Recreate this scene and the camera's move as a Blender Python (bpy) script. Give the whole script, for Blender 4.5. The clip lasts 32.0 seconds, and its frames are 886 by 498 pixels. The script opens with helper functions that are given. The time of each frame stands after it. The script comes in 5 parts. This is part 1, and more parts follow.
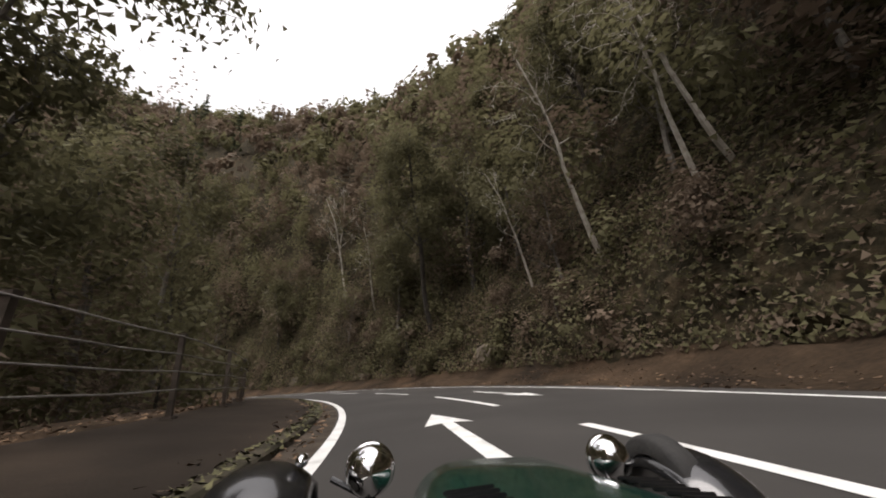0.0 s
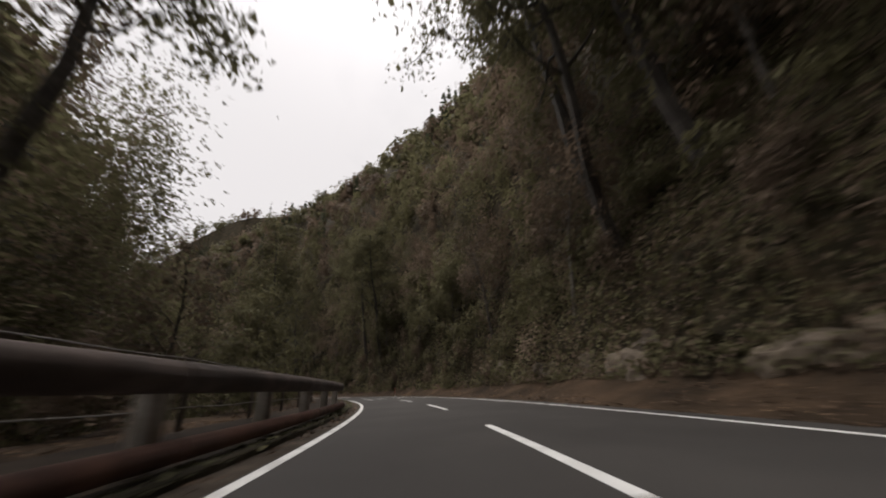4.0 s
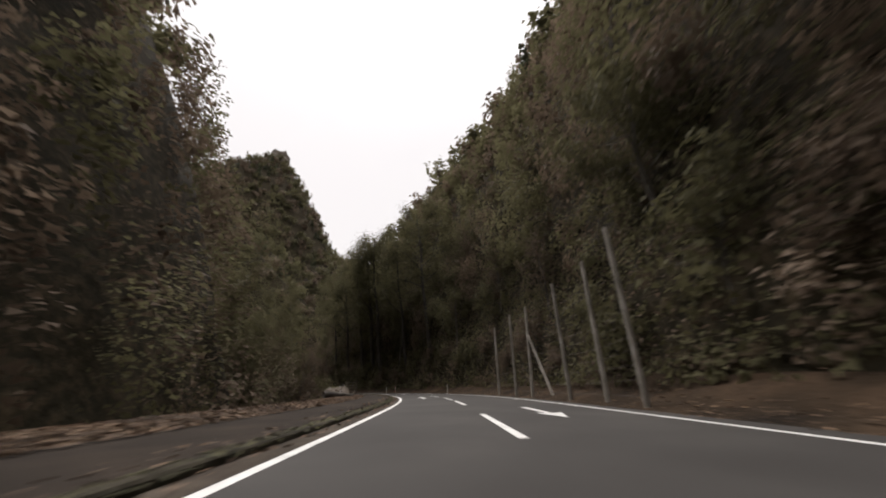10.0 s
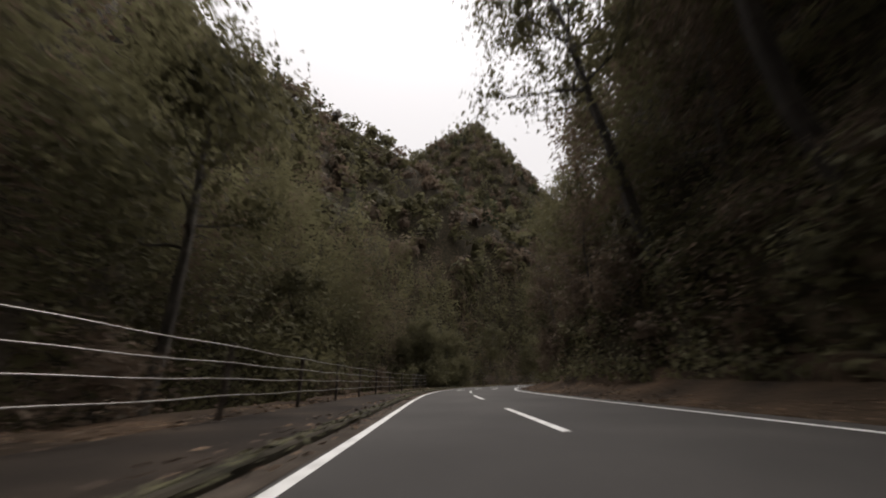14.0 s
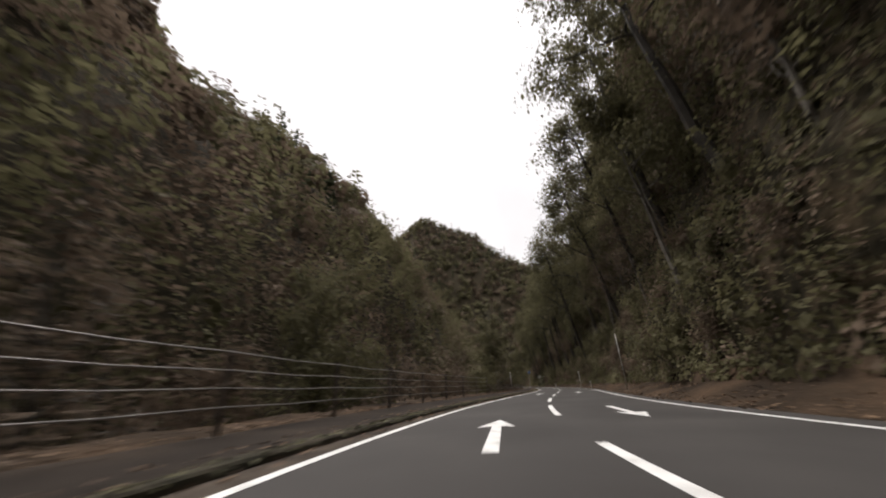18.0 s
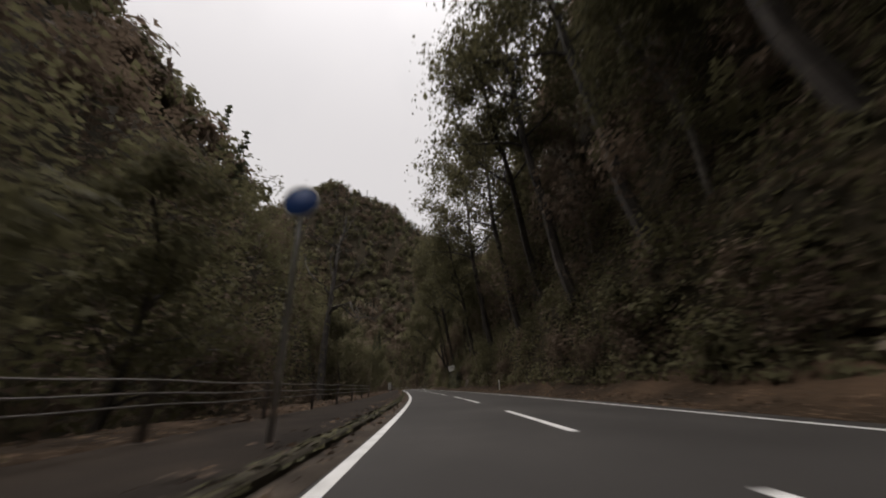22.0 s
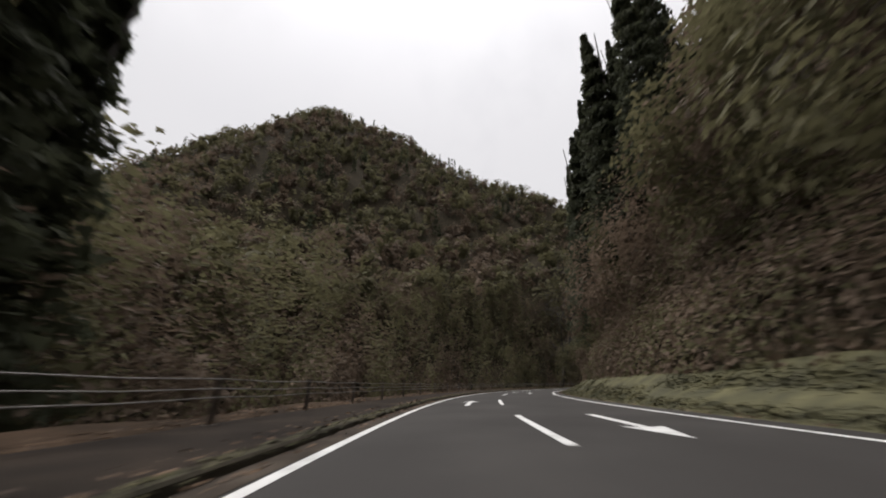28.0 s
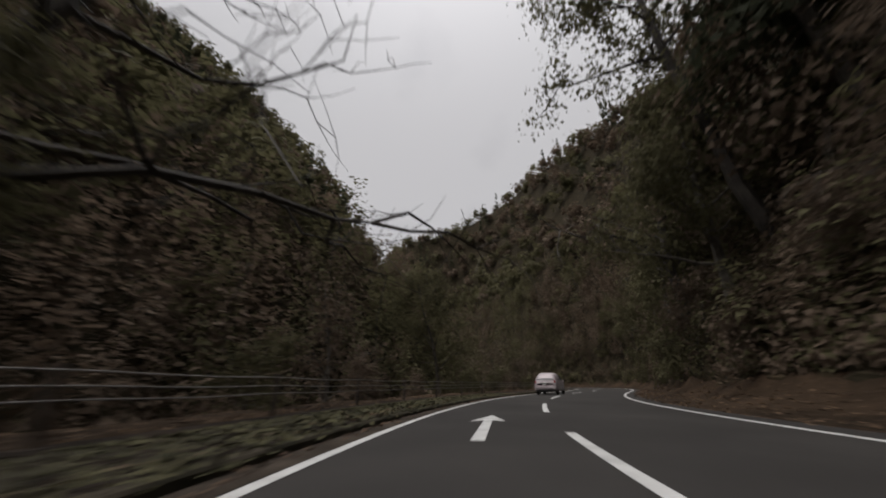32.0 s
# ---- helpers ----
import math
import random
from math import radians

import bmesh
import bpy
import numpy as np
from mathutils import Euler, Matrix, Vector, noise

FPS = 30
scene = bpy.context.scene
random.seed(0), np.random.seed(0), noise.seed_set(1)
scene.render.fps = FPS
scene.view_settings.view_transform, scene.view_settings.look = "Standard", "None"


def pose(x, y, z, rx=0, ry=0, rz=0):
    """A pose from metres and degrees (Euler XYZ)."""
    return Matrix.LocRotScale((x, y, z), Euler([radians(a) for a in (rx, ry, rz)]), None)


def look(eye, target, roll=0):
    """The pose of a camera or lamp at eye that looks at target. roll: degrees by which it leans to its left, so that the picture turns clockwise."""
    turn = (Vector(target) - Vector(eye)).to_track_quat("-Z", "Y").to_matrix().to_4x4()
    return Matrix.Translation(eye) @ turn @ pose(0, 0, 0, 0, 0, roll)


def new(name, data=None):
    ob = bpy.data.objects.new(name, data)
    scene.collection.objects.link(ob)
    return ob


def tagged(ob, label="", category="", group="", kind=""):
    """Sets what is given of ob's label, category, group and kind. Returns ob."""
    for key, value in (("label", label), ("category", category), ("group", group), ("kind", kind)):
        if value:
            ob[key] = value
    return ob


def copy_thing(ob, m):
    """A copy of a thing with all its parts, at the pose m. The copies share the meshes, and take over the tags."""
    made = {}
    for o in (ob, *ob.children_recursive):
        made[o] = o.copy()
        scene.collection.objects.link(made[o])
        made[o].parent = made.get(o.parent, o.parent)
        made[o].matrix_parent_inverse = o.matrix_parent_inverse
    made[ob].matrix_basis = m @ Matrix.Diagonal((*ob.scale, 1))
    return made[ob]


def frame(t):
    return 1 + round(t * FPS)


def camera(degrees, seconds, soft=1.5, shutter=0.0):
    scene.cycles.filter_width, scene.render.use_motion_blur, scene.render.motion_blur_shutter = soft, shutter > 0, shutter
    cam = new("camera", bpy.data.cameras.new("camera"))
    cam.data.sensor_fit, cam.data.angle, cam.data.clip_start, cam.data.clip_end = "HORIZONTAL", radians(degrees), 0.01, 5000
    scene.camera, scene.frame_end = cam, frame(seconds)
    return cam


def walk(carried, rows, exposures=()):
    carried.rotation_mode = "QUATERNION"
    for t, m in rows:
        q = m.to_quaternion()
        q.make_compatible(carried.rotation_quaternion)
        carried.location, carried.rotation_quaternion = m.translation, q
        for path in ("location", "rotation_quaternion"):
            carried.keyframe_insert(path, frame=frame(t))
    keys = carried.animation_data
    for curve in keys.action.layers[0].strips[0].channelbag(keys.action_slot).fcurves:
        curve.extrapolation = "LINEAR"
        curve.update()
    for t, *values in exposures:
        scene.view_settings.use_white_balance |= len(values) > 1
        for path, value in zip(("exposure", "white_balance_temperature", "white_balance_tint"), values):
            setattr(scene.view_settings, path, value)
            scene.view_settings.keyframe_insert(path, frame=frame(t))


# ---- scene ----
# ---- the road's line, the camera and its drive ----
SPEED = 21.0          # metres a second
EYE = 0.711           # height of the lens above the asphalt
TILT = 21.8           # degrees that the lens looks up
DRIFT = 2.75          # degrees by which the road sets off left of the y axis
# how fast the road bends, radians a second at that speed, every half second (left is positive)
BENDS = [0.441, 0.489, 0.45, 0.405, 0.334, 0.23, 0.183, 0.17, 0.17, 0.18, 0.191, 0.2, 0.191, 0.143, 0.09, 0.089, 0.132, 0.13, 0.086, 0.056, 0.015, 0.048, 0.17, 0.254, 0.259, 0.227, 0.194, 0.156, 0.089, -0.009, -0.134, -0.277, -0.408, -0.456, -0.442, -0.426, -0.373, -0.231, -0.097, -0.006, 0.044, 0.061, 0.067, 0.058, 0.048, 0.049, 0.058, 0.039, 0.001, -0.002, 0.019, 0.02, 0.005, -0.006, -0.024, -0.069, -0.118, -0.152, -0.175, -0.207, -0.248, -0.302, -0.324, -0.307, -0.305]
AHEAD = [-0.306, -0.29, -0.154, 0.054, 0.253, 0.362, 0.361, 0.301, 0.2, 0.1, 0.04, 0.0, 0.0, 0.0, 0.0, 0.0, 0.0, 0.0, 0.0, 0.0]
STEP = 0.5            # metres between stations of the road
BACK = 40.0           # metres of road behind the start


def lay_road():
    knots = np.array(BENDS + AHEAD)
    knot_s = np.arange(len(knots)) * 0.5 * SPEED
    s = np.arange(0.0, knot_s[-1], STEP)
    bend = np.interp(s, knot_s, knots) / SPEED
    head = math.radians(DRIFT) + np.concatenate([[0], np.cumsum((bend[1:] + bend[:-1]) / 2 * STEP)])
    mid = (head[1:] + head[:-1]) / 2
    x = np.concatenate([[0], np.cumsum(-np.sin(mid) * STEP)])
    y = np.concatenate([[0], np.cumsum(np.cos(mid) * STEP)])
    back = np.arange(-BACK, 0.0, STEP)
    x = np.concatenate([-np.sin(head[0]) * back, x])
    y = np.concatenate([np.cos(head[0]) * back, y])
    head = np.concatenate([np.full(len(back), head[0]), head])
    return np.concatenate([back, s]), x, y, head


ROAD_S, ROAD_X, ROAD_Y, ROAD_H = lay_road()
S_END = ROAD_S[-1]


def on_road(s, u, z=0.0):
    """The place s metres along the road, u metres to the right of the driving line, z metres up."""
    h = np.interp(s, ROAD_S, ROAD_H)
    x = np.interp(s, ROAD_S, ROAD_X) + np.cos(h) * u
    y = np.interp(s, ROAD_S, ROAD_Y) + np.sin(h) * u
    return np.stack(np.broadcast_arrays(x, y, z), -1).astype(float)


def road_pose(s, u, z=0.0, turn=0.0):
    """A pose on the road whose y axis runs along it."""
    p = on_road(s, u, z)
    return pose(p[0], p[1], p[2], 0, 0, math.degrees(float(np.interp(s, ROAD_S, ROAD_H))) + turn)


# seconds, metres right of the driving line, degrees turned left of the road, lean (picture turns clockwise), degrees more upward tilt
CARRIAGE = [(0, -0.73, -5.62, -5.0, -1.64), (1, -1.23, -9.4, -3.56, -2.29), (2, -0.9, -11.23, -3.78, -0.25), (3, -0.06, -4.09, -3.07, 0.85), (4.5, 0.0, -3.9, -2.6, 0.2),
            (6, 0.01, -4.34, -2.11, -0.58), (7, -0.25, -6.42, -1.98, -1.04), (8, -0.03, -3.98, -1.8, 0.27), (9, 0.18, -1.74, -1.81, 0.56), (10, 0.2, -0.8, -1.4, 0.38),
            (11, 0.11, -3.23, -2.56, -0.35), (12, -0.05, -1.95, -2.68, -0.79), (13, -0.45, -0.81, -2.22, -0.03), (14.3, -0.35, 0.3, -1.2, -0.4), (15.5, -0.09, 1.76, -0.21, -0.58),
            (16, 0.26, 4.98, 0.05, -0.8), (17, 0.49, 4.52, -1.48, -0.61), (18, -0.02, 3.66, -2.67, 0.79), (19, -0.19, 0.58, -2.18, 0.59), (20, -0.65, -0.61, -1.79, 0.21),
            (21, -0.84, -1.34, -1.93, -0.13), (22, -0.76, -2.2, -1.98, 0.18), (23, -0.43, -1.75, -2.14, 0.73), (24, -0.35, -1.66, -1.3, 0.8), (25, -0.15, -1.06, -1.17, 0.83),
            (27.5, -0.05, -0.92, -1.07, 0.64), (28, -0.07, 0.46, -1.21, 0.21), (29, 0.13, 2.22, -0.93, -0.35), (30, 0.21, 3.46, 0.48, -0.97), (31, 0.27, 3.98, 0.48, -0.52), (32, 0.13, 4.15, -0.76, 0.18)]


def eased(t, column):
    """A value of CARRIAGE at t, smoothly between its rows."""
    ts = [row[0] for row in CARRIAGE]
    vals = [row[column] for row in CARRIAGE]
    near = np.linspace(t - 0.3, t + 0.3, 13)
    return float(np.interp(near, ts, vals).mean())


cam = camera(105, 32.0, soft=1.9, shutter=0.35)
rows = []
for k in range(129):
    t = k * 0.25
    s = t * SPEED
    p = on_road(s, eased(t, 1), EYE)
    yaw = math.degrees(float(np.interp(s, ROAD_S, ROAD_H))) + eased(t, 2)
    rows.append((t, pose(p[0], p[1], p[2], 90 + TILT + eased(t, 4), 0, yaw) @ pose(0, 0, 0, 0, 0, eased(t, 3))))
rows.insert(1, (0.03, rows[0][1]))   # camera held still for a moment, so the roadster draws without motion blur
EXPOSURES = [(0, 1.3, 6600, 13), (1, 1.04, 6600, 13), (2, 0.59, 6600, 13), (3, 0.91, 6600, 13), (6, 0.56, 6600, 13), (7, 0.78, 6600, 13), (8, 1.06, 6600, 13), (10, 1.02, 6600, 13), (11, 0.87, 6600, 13), (13, 0.94, 6600, 13), (15.4, 0.86, 6600, 13), (16.2, 1.21, 6600, 13), (17, 1.38, 6600, 13), (18.5, 0.93, 6600, 13), (20, 0.53, 6600, 13), (22, 0.58, 6600, 13), (23, 0.67, 6600, 13), (25, 0.66, 6600, 13), (28, 0.75, 6400, 12), (28.9, 0.41, 6400, 12), (29.5, 0.44, 6400, 12), (30.5, 0.39, 6400, 12), (32, 0.19, 6400, 12)]
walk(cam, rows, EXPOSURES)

# ---- sky and light ----
world = bpy.data.worlds.new("overcast_sky")
scene.world = world
world.use_nodes = True
wn, wl = world.node_tree.nodes, world.node_tree.links
wn.clear()
sky = wn.new("ShaderNodeTexSky")
sky.sky_type, sky.sun_disc = "NISHITA", False
sky.sun_elevation, sky.sun_rotation = radians(63), radians(209)
sky.dust_density = 3.0
hue = wn.new("ShaderNodeHueSaturation")
hue.inputs["Saturation"].default_value = 0.25
cloud_at = wn.new("ShaderNodeTexCoord")
cloud = wn.new("ShaderNodeTexNoise")
cloud.inputs["Scale"].default_value, cloud.inputs["Detail"].default_value = 2.2, 5.0
ramp = wn.new("ShaderNodeValToRGB")
ramp.color_ramp.elements[0].position, ramp.color_ramp.elements[1].position = 0.36, 0.5
ramp.color_ramp.elements[0].color = (0.82, 0.82, 0.82, 1)
white = wn.new("ShaderNodeMix")
white.data_type = "RGBA"
white.inputs[7].default_value = (8.0, 7.9, 7.95, 1)
back = wn.new("ShaderNodeBackground")
# an overcast sky is brightest overhead
way_up = wn.new("ShaderNodeSeparateXYZ")
wl.new(cloud_at.outputs["Generated"], way_up.inputs[0])
upward = wn.new("ShaderNodeClamp")
wl.new(way_up.outputs["Z"], upward.inputs["Value"])
steeply = wn.new("ShaderNodeMath")
steeply.operation = "POWER"
steeply.inputs[1].default_value = 8.0
wl.new(upward.outputs[0], steeply.inputs[0])
zenith = wn.new("ShaderNodeMath")
zenith.operation = "MULTIPLY_ADD"
zenith.inputs[1].default_value, zenith.inputs[2].default_value = 0.1, 0.0585
wl.new(steeply.outputs[0], zenith.inputs[0])
wl.new(zenith.outputs[0], back.inputs["Strength"])
wout = wn.new("ShaderNodeOutputWorld")
wl.new(sky.outputs["Color"], hue.inputs["Color"])
wl.new(cloud_at.outputs["Generated"], cloud.inputs["Vector"])
wl.new(cloud.outputs["Fac"], ramp.inputs["Fac"])
wl.new(ramp.outputs["Color"], white.inputs[0])
wl.new(hue.outputs["Color"], white.inputs[6])
wl.new(white.outputs[2], back.inputs["Color"])
wl.new(back.outputs["Background"], wout.inputs["Surface"])

sun = new("sun", bpy.data.lights.new("sun", "SUN"))
sun.data.energy, sun.data.angle, sun.data.color = 1.75, radians(50), (1.0, 0.955, 0.91)
sun.matrix_world = look((0, 0, 100), (24, 44, 0))


# ---- materials ----
def nodes_of(name):
    m = bpy.data.materials.new(name)
    m.use_nodes = True
    n, l = m.node_tree.nodes, m.node_tree.links
    return m, n, l, n["Principled BSDF"]


def material(name, colors, scale=4.0, rough=0.8, metal=0.0, bump=0.3, fine=40.0, detail=6.0, island=0.0, piece=0.0, spec=0.5, depth=0.02, thin=0.0):
    """A surface whose colour wanders between the given ones at two scales, with relief."""
    m, n, l, bsdf = nodes_of(name)
    at = n.new("ShaderNodeTexCoord")
    big = n.new("ShaderNodeTexNoise")
    big.inputs["Scale"].default_value, big.inputs["Detail"].default_value = scale, detail
    l.new(at.outputs["Object"], big.inputs["Vector"])
    small = n.new("ShaderNodeTexNoise")
    small.inputs["Scale"].default_value, small.inputs["Detail"].default_value = fine, 3.0
    l.new(at.outputs["Object"], small.inputs["Vector"])
    add = n.new("ShaderNodeMath")
    add.operation = "MULTIPLY_ADD"
    add.inputs[1].default_value = 0.35
    l.new(small.outputs["Fac"], add.inputs[0])
    l.new(big.outputs["Fac"], add.inputs[2])
    fac = add
    for amount, node, sock in ((island, "ShaderNodeNewGeometry", "Random Per Island"), (piece, "ShaderNodeObjectInfo", "Random")):
        if amount:
            src = n.new(node)
            more = n.new("ShaderNodeMath")
            more.operation = "MULTIPLY_ADD"
            more.inputs[1].default_value = amount
            l.new(src.outputs[sock], more.inputs[0])
            l.new(fac.outputs[0], more.inputs[2])
            less = n.new("ShaderNodeMath")
            less.operation = "SUBTRACT"
            less.inputs[1].default_value = amount / 2
            l.new(more.outputs[0], less.inputs[0])
            fac = less
    r = n.new("ShaderNodeValToRGB")
    r.color_ramp.elements[0].position, r.color_ramp.elements[1].position = 0.42, 0.92
    r.color_ramp.elements[0].color = (*colors[0], 1)
    r.color_ramp.elements[1].color = (*colors[-1], 1)
    for k, c in enumerate(colors[1:-1]):
        r.color_ramp.elements.new(0.42 + 0.5 * (k + 1) / (len(colors) - 1)).color = (*c, 1)
    l.new(fac.outputs[0], r.inputs["Fac"])
    l.new(r.outputs["Color"], bsdf.inputs["Base Color"])
    bsdf.inputs["Roughness"].default_value, bsdf.inputs["Metallic"].default_value = rough, metal
    bsdf.inputs["Specular IOR Level"].default_value = spec
    if bump:
        b = n.new("ShaderNodeBump")
        b.inputs["Strength"].default_value, b.inputs["Distance"].default_value = bump, depth
        l.new(add.outputs[0], b.inputs["Height"])
        l.new(b.outputs["Normal"], bsdf.inputs["Normal"])
    if thin:
        glow = n.new("ShaderNodeBsdfTranslucent")
        l.new(r.outputs["Color"], glow.inputs["Color"])
        mix = n.new("ShaderNodeMixShader")
        mix.inputs[0].default_value = thin
        l.new(bsdf.outputs[0], mix.inputs[1])
        l.new(glow.outputs[0], mix.inputs[2])
        l.new(mix.outputs[0], n["Material Output"].inputs["Surface"])
    return m


M_ASPHALT = material("asphalt", [(0.0302, 0.0275, 0.0254), (0.0398, 0.037, 0.0343), (0.0549, 0.0508, 0.0466)], 0.35, 0.78, bump=0.25, fine=180, depth=0.004, spec=0.22)
M_PAINT = material("road_paint", [(0.378, 0.378, 0.36), (0.648, 0.648, 0.63), (0.72, 0.72, 0.702)], 3.0, 0.6, bump=0.15, fine=90, depth=0.004)
M_PAVEMENT = material("pavement_asphalt", [(0.0117, 0.0088, 0.0068), (0.0221, 0.0172, 0.0133), (0.0442, 0.0331, 0.0244)], 0.5, 0.9, bump=0.4, fine=60, spec=0.1)
M_KERB = material("mossy_kerb_stone", [(0.01, 0.0095, 0.005), (0.024, 0.021, 0.013), (0.06, 0.05, 0.036)], 1.6, 0.9, bump=0.5, fine=30, piece=0.3, spec=0.15)
M_LITTER = material("leaf_litter", [(0.0122, 0.0091, 0.0067), (0.0367, 0.0251, 0.0159), (0.0796, 0.0514, 0.0324)], 0.45, 0.95, bump=1.0, fine=9, depth=0.08, spec=0.1)
M_FLOOR = material("forest_floor", [(0.012, 0.01, 0.006), (0.03, 0.025, 0.015), (0.075, 0.056, 0.034)], 1.3, 0.95, bump=1.0, fine=7, detail=9.0, depth=0.12, spec=0.1)
M_LEAF_GREEN = material("evergreen_leaves", [(0.0742, 0.0684, 0.0364), (0.116, 0.108, 0.058), (0.1765, 0.1649, 0.0918)], 0.12, 0.8, bump=0, fine=0.6, island=0.12, thin=0.44, spec=0.15)
M_LEAF_BROWN = material("winter_twigs_and_leaves", [(0.0896, 0.0668, 0.0479), (0.14, 0.105, 0.076), (0.2192, 0.1662, 0.1221)], 0.12, 0.8, bump=0, fine=0.6, island=0.12, thin=0.38, spec=0.15)
M_LEAF_CEDAR = material("cedar_needles", [(0.0384, 0.043, 0.0263), (0.06, 0.066, 0.04), (0.0924, 0.0977, 0.0602)], 0.12, 0.85, bump=0, fine=0.6, island=0.12, thin=0.4, spec=0.15)
M_BARK = material("grey_bark", [(0.0288, 0.0238, 0.0194), (0.072, 0.0612, 0.0504), (0.1584, 0.144, 0.1224)], 2.0, 0.9, bump=0.8, fine=14, piece=0.3)


# ---- mesh helpers ----
def mesh_of(name, verts, faces, mat, smooth=False):
    me = bpy.data.meshes.new(name)
    me.from_pydata(verts, [], faces)
    me.materials.append(mat)
    if smooth:
        me.polygons.foreach_set("use_smooth", np.ones(len(me.polygons), bool))
    me.update()
    return me


def quads_mesh(name, quads, mat):
    """A mesh from an array of loose faces (n, corners, 3)."""
    me = bpy.data.meshes.new(name)
    n, k = quads.shape[:2]
    me.vertices.add(k * n)
    me.vertices.foreach_set("co", np.ascontiguousarray(quads, np.float32).ravel())
    me.loops.add(k * n)
    me.loops.foreach_set("vertex_index", np.arange(k * n, dtype=np.int32))
    me.polygons.add(n)
    me.polygons.foreach_set("loop_start", np.arange(0, k * n, k, dtype=np.int32))
    me.materials.append(mat)
    me.update(calc_edges=True)
    return me


def strip(name, stations, profile, mat, smooth=False):
    """A band swept along the road: profile gives (u, z) columns, each a number or an array over the stations."""
    cols = [on_road(stations, u, z) for u, z in profile]
    n, m = len(stations), len(cols)
    verts = np.stack(cols, 1).reshape(-1, 3)
    faces = [(a * m + b, a * m + b + 1, (a + 1) * m + b + 1, (a + 1) * m + b) for a in range(n - 1) for b in range(m - 1)]
    return mesh_of(name, verts.tolist(), faces, mat, smooth)


def wander(s, seed, size):
    """A smooth random number between about -1 and 1 along the road."""
    r = np.random.default_rng(seed)
    k = r.uniform(-1, 1, 400)
    return np.interp(np.asarray(s) / size % 399, np.arange(400), k)


# ---- the ground: a gorge with the road at the foot of its slope ----
def nearest(x, y):
    """Station and offset of the road's point nearest to each place."""
    sub = slice(None, None, 4)
    rs, rx, ry, rh = ROAD_S[sub], ROAD_X[sub], ROAD_Y[sub], ROAD_H[sub]
    out_s, out_u, out_x, out_y = np.empty(len(x)), np.empty(len(x)), np.empty(len(x)), np.empty(len(x))
    for a in range(0, len(x), 4000):
        dx, dy = x[a:a + 4000, None] - rx, y[a:a + 4000, None] - ry
        d = dx * dx + dy * dy
        k = d.argmin(1)
        i = np.arange(len(k))
        side = np.sign(np.cos(rh[k]) * dx[i, k] + np.sin(rh[k]) * dy[i, k])
        out_s[a:a + 4000], out_u[a:a + 4000] = rs[k], side * np.sqrt(d[i, k])
        reach = np.sqrt(d[i, k]) + 1e-6
        out_x[a:a + 4000], out_y[a:a + 4000] = -dx[i, k] / reach, -dy[i, k] / reach
    return out_s, out_u, out_x, out_y


def along(s, table):
    return np.interp(s, [a * SPEED for a, b in table], [b for a, b in table])


RIGHT_TOP = [(0, 120), (3, 130), (7, 170), (12, 150), (16, 70), (20, 140), (24, 120), (27, 70), (30, 80), (34, 150)]
RIGHT_STEEP = [(0, 2.2), (6, 2.8), (9, 3.2), (12, 3.1), (16, 2.4), (18, 3.1), (21, 3.6), (24, 3.0), (26.5, 1.5), (29.5, 1.5), (31, 2.0), (34, 2.0)]
LEFT_TOP = [(0, 110), (6, 110), (9, 130), (12, 180), (16, 150), (20, 150), (23, 130), (26, 120), (27.6, 42), (29, 45), (31, 60), (33, 110), (38, 150)]
LEFT_STEEP = [(0, 1.5), (6, 1.7), (10, 1.8), (12, 2.8), (14.5, 2.9), (15.8, 2.1), (17, 1.2), (19, 1.05), (20.5, 1.5), (23, 2.1), (26, 2.2), (27.3, 0.8), (30.6, 0.95), (32, 1.6), (33.4, 1.5), (34.4, 1.2), (35.6, 0.75), (38, 0.75)]
BANK = 7.8            # where the slope on the right begins


def bumps(x, y, size, seed):
    return np.sin(x / size + seed) * np.cos(y / size * 1.13 + 2 * seed) + 0.5 * np.sin((x + y) / size * 2.1 + seed * 3)


# summits across the stream: x, y, top, fall along the ridge, fall across it, the ridge's direction, steepness of its foot, how much faster the other end falls
PEAKS = [(-293, -118, 40, 1.5, 1.5, 0, 1.0, 1), (-362, -308, 252, 1.2, 1.9, 0, 1.4, 1.6), (-275, -195, 101, 0.8, 0.8, 0, 1.2, 1), (-222, -172, 122, 1.1, 1.1, 0, 1.6, 1)]


# the round-topped mountain ahead: its ridge from end to end, x, y and height
RIDGE = [(-640, -320, 50), (-682, -275, 118), (-714, -243, 190), (-749, -193, 246), (-751, -122, 208), (-731, -54, 152), (-721, -10, 128), (-712, 30, 95), (-680, 75, 50)]

END_HILL = (-645, 165, 138, 0.4)


def ridge_height(x, y):
    """The mountain's height: falling off evenly to both sides of its ridge."""
    best = np.full(np.shape(x), -100.0)
    for (x0, y0, z0), (x1, y1, z1) in zip(RIDGE[:-1], RIDGE[1:]):
        dx, dy = x1 - x0, y1 - y0
        f = np.clip(((x - x0) * dx + (y - y0) * dy) / (dx * dx + dy * dy), 0, 1)
        away = np.hypot(x - x0 - f * dx, y - y0 - f * dy)
        best = np.maximum(best, z0 + f * (z1 - z0) + 18 - np.sqrt((away * 1.4) ** 2 + 324))
    return best


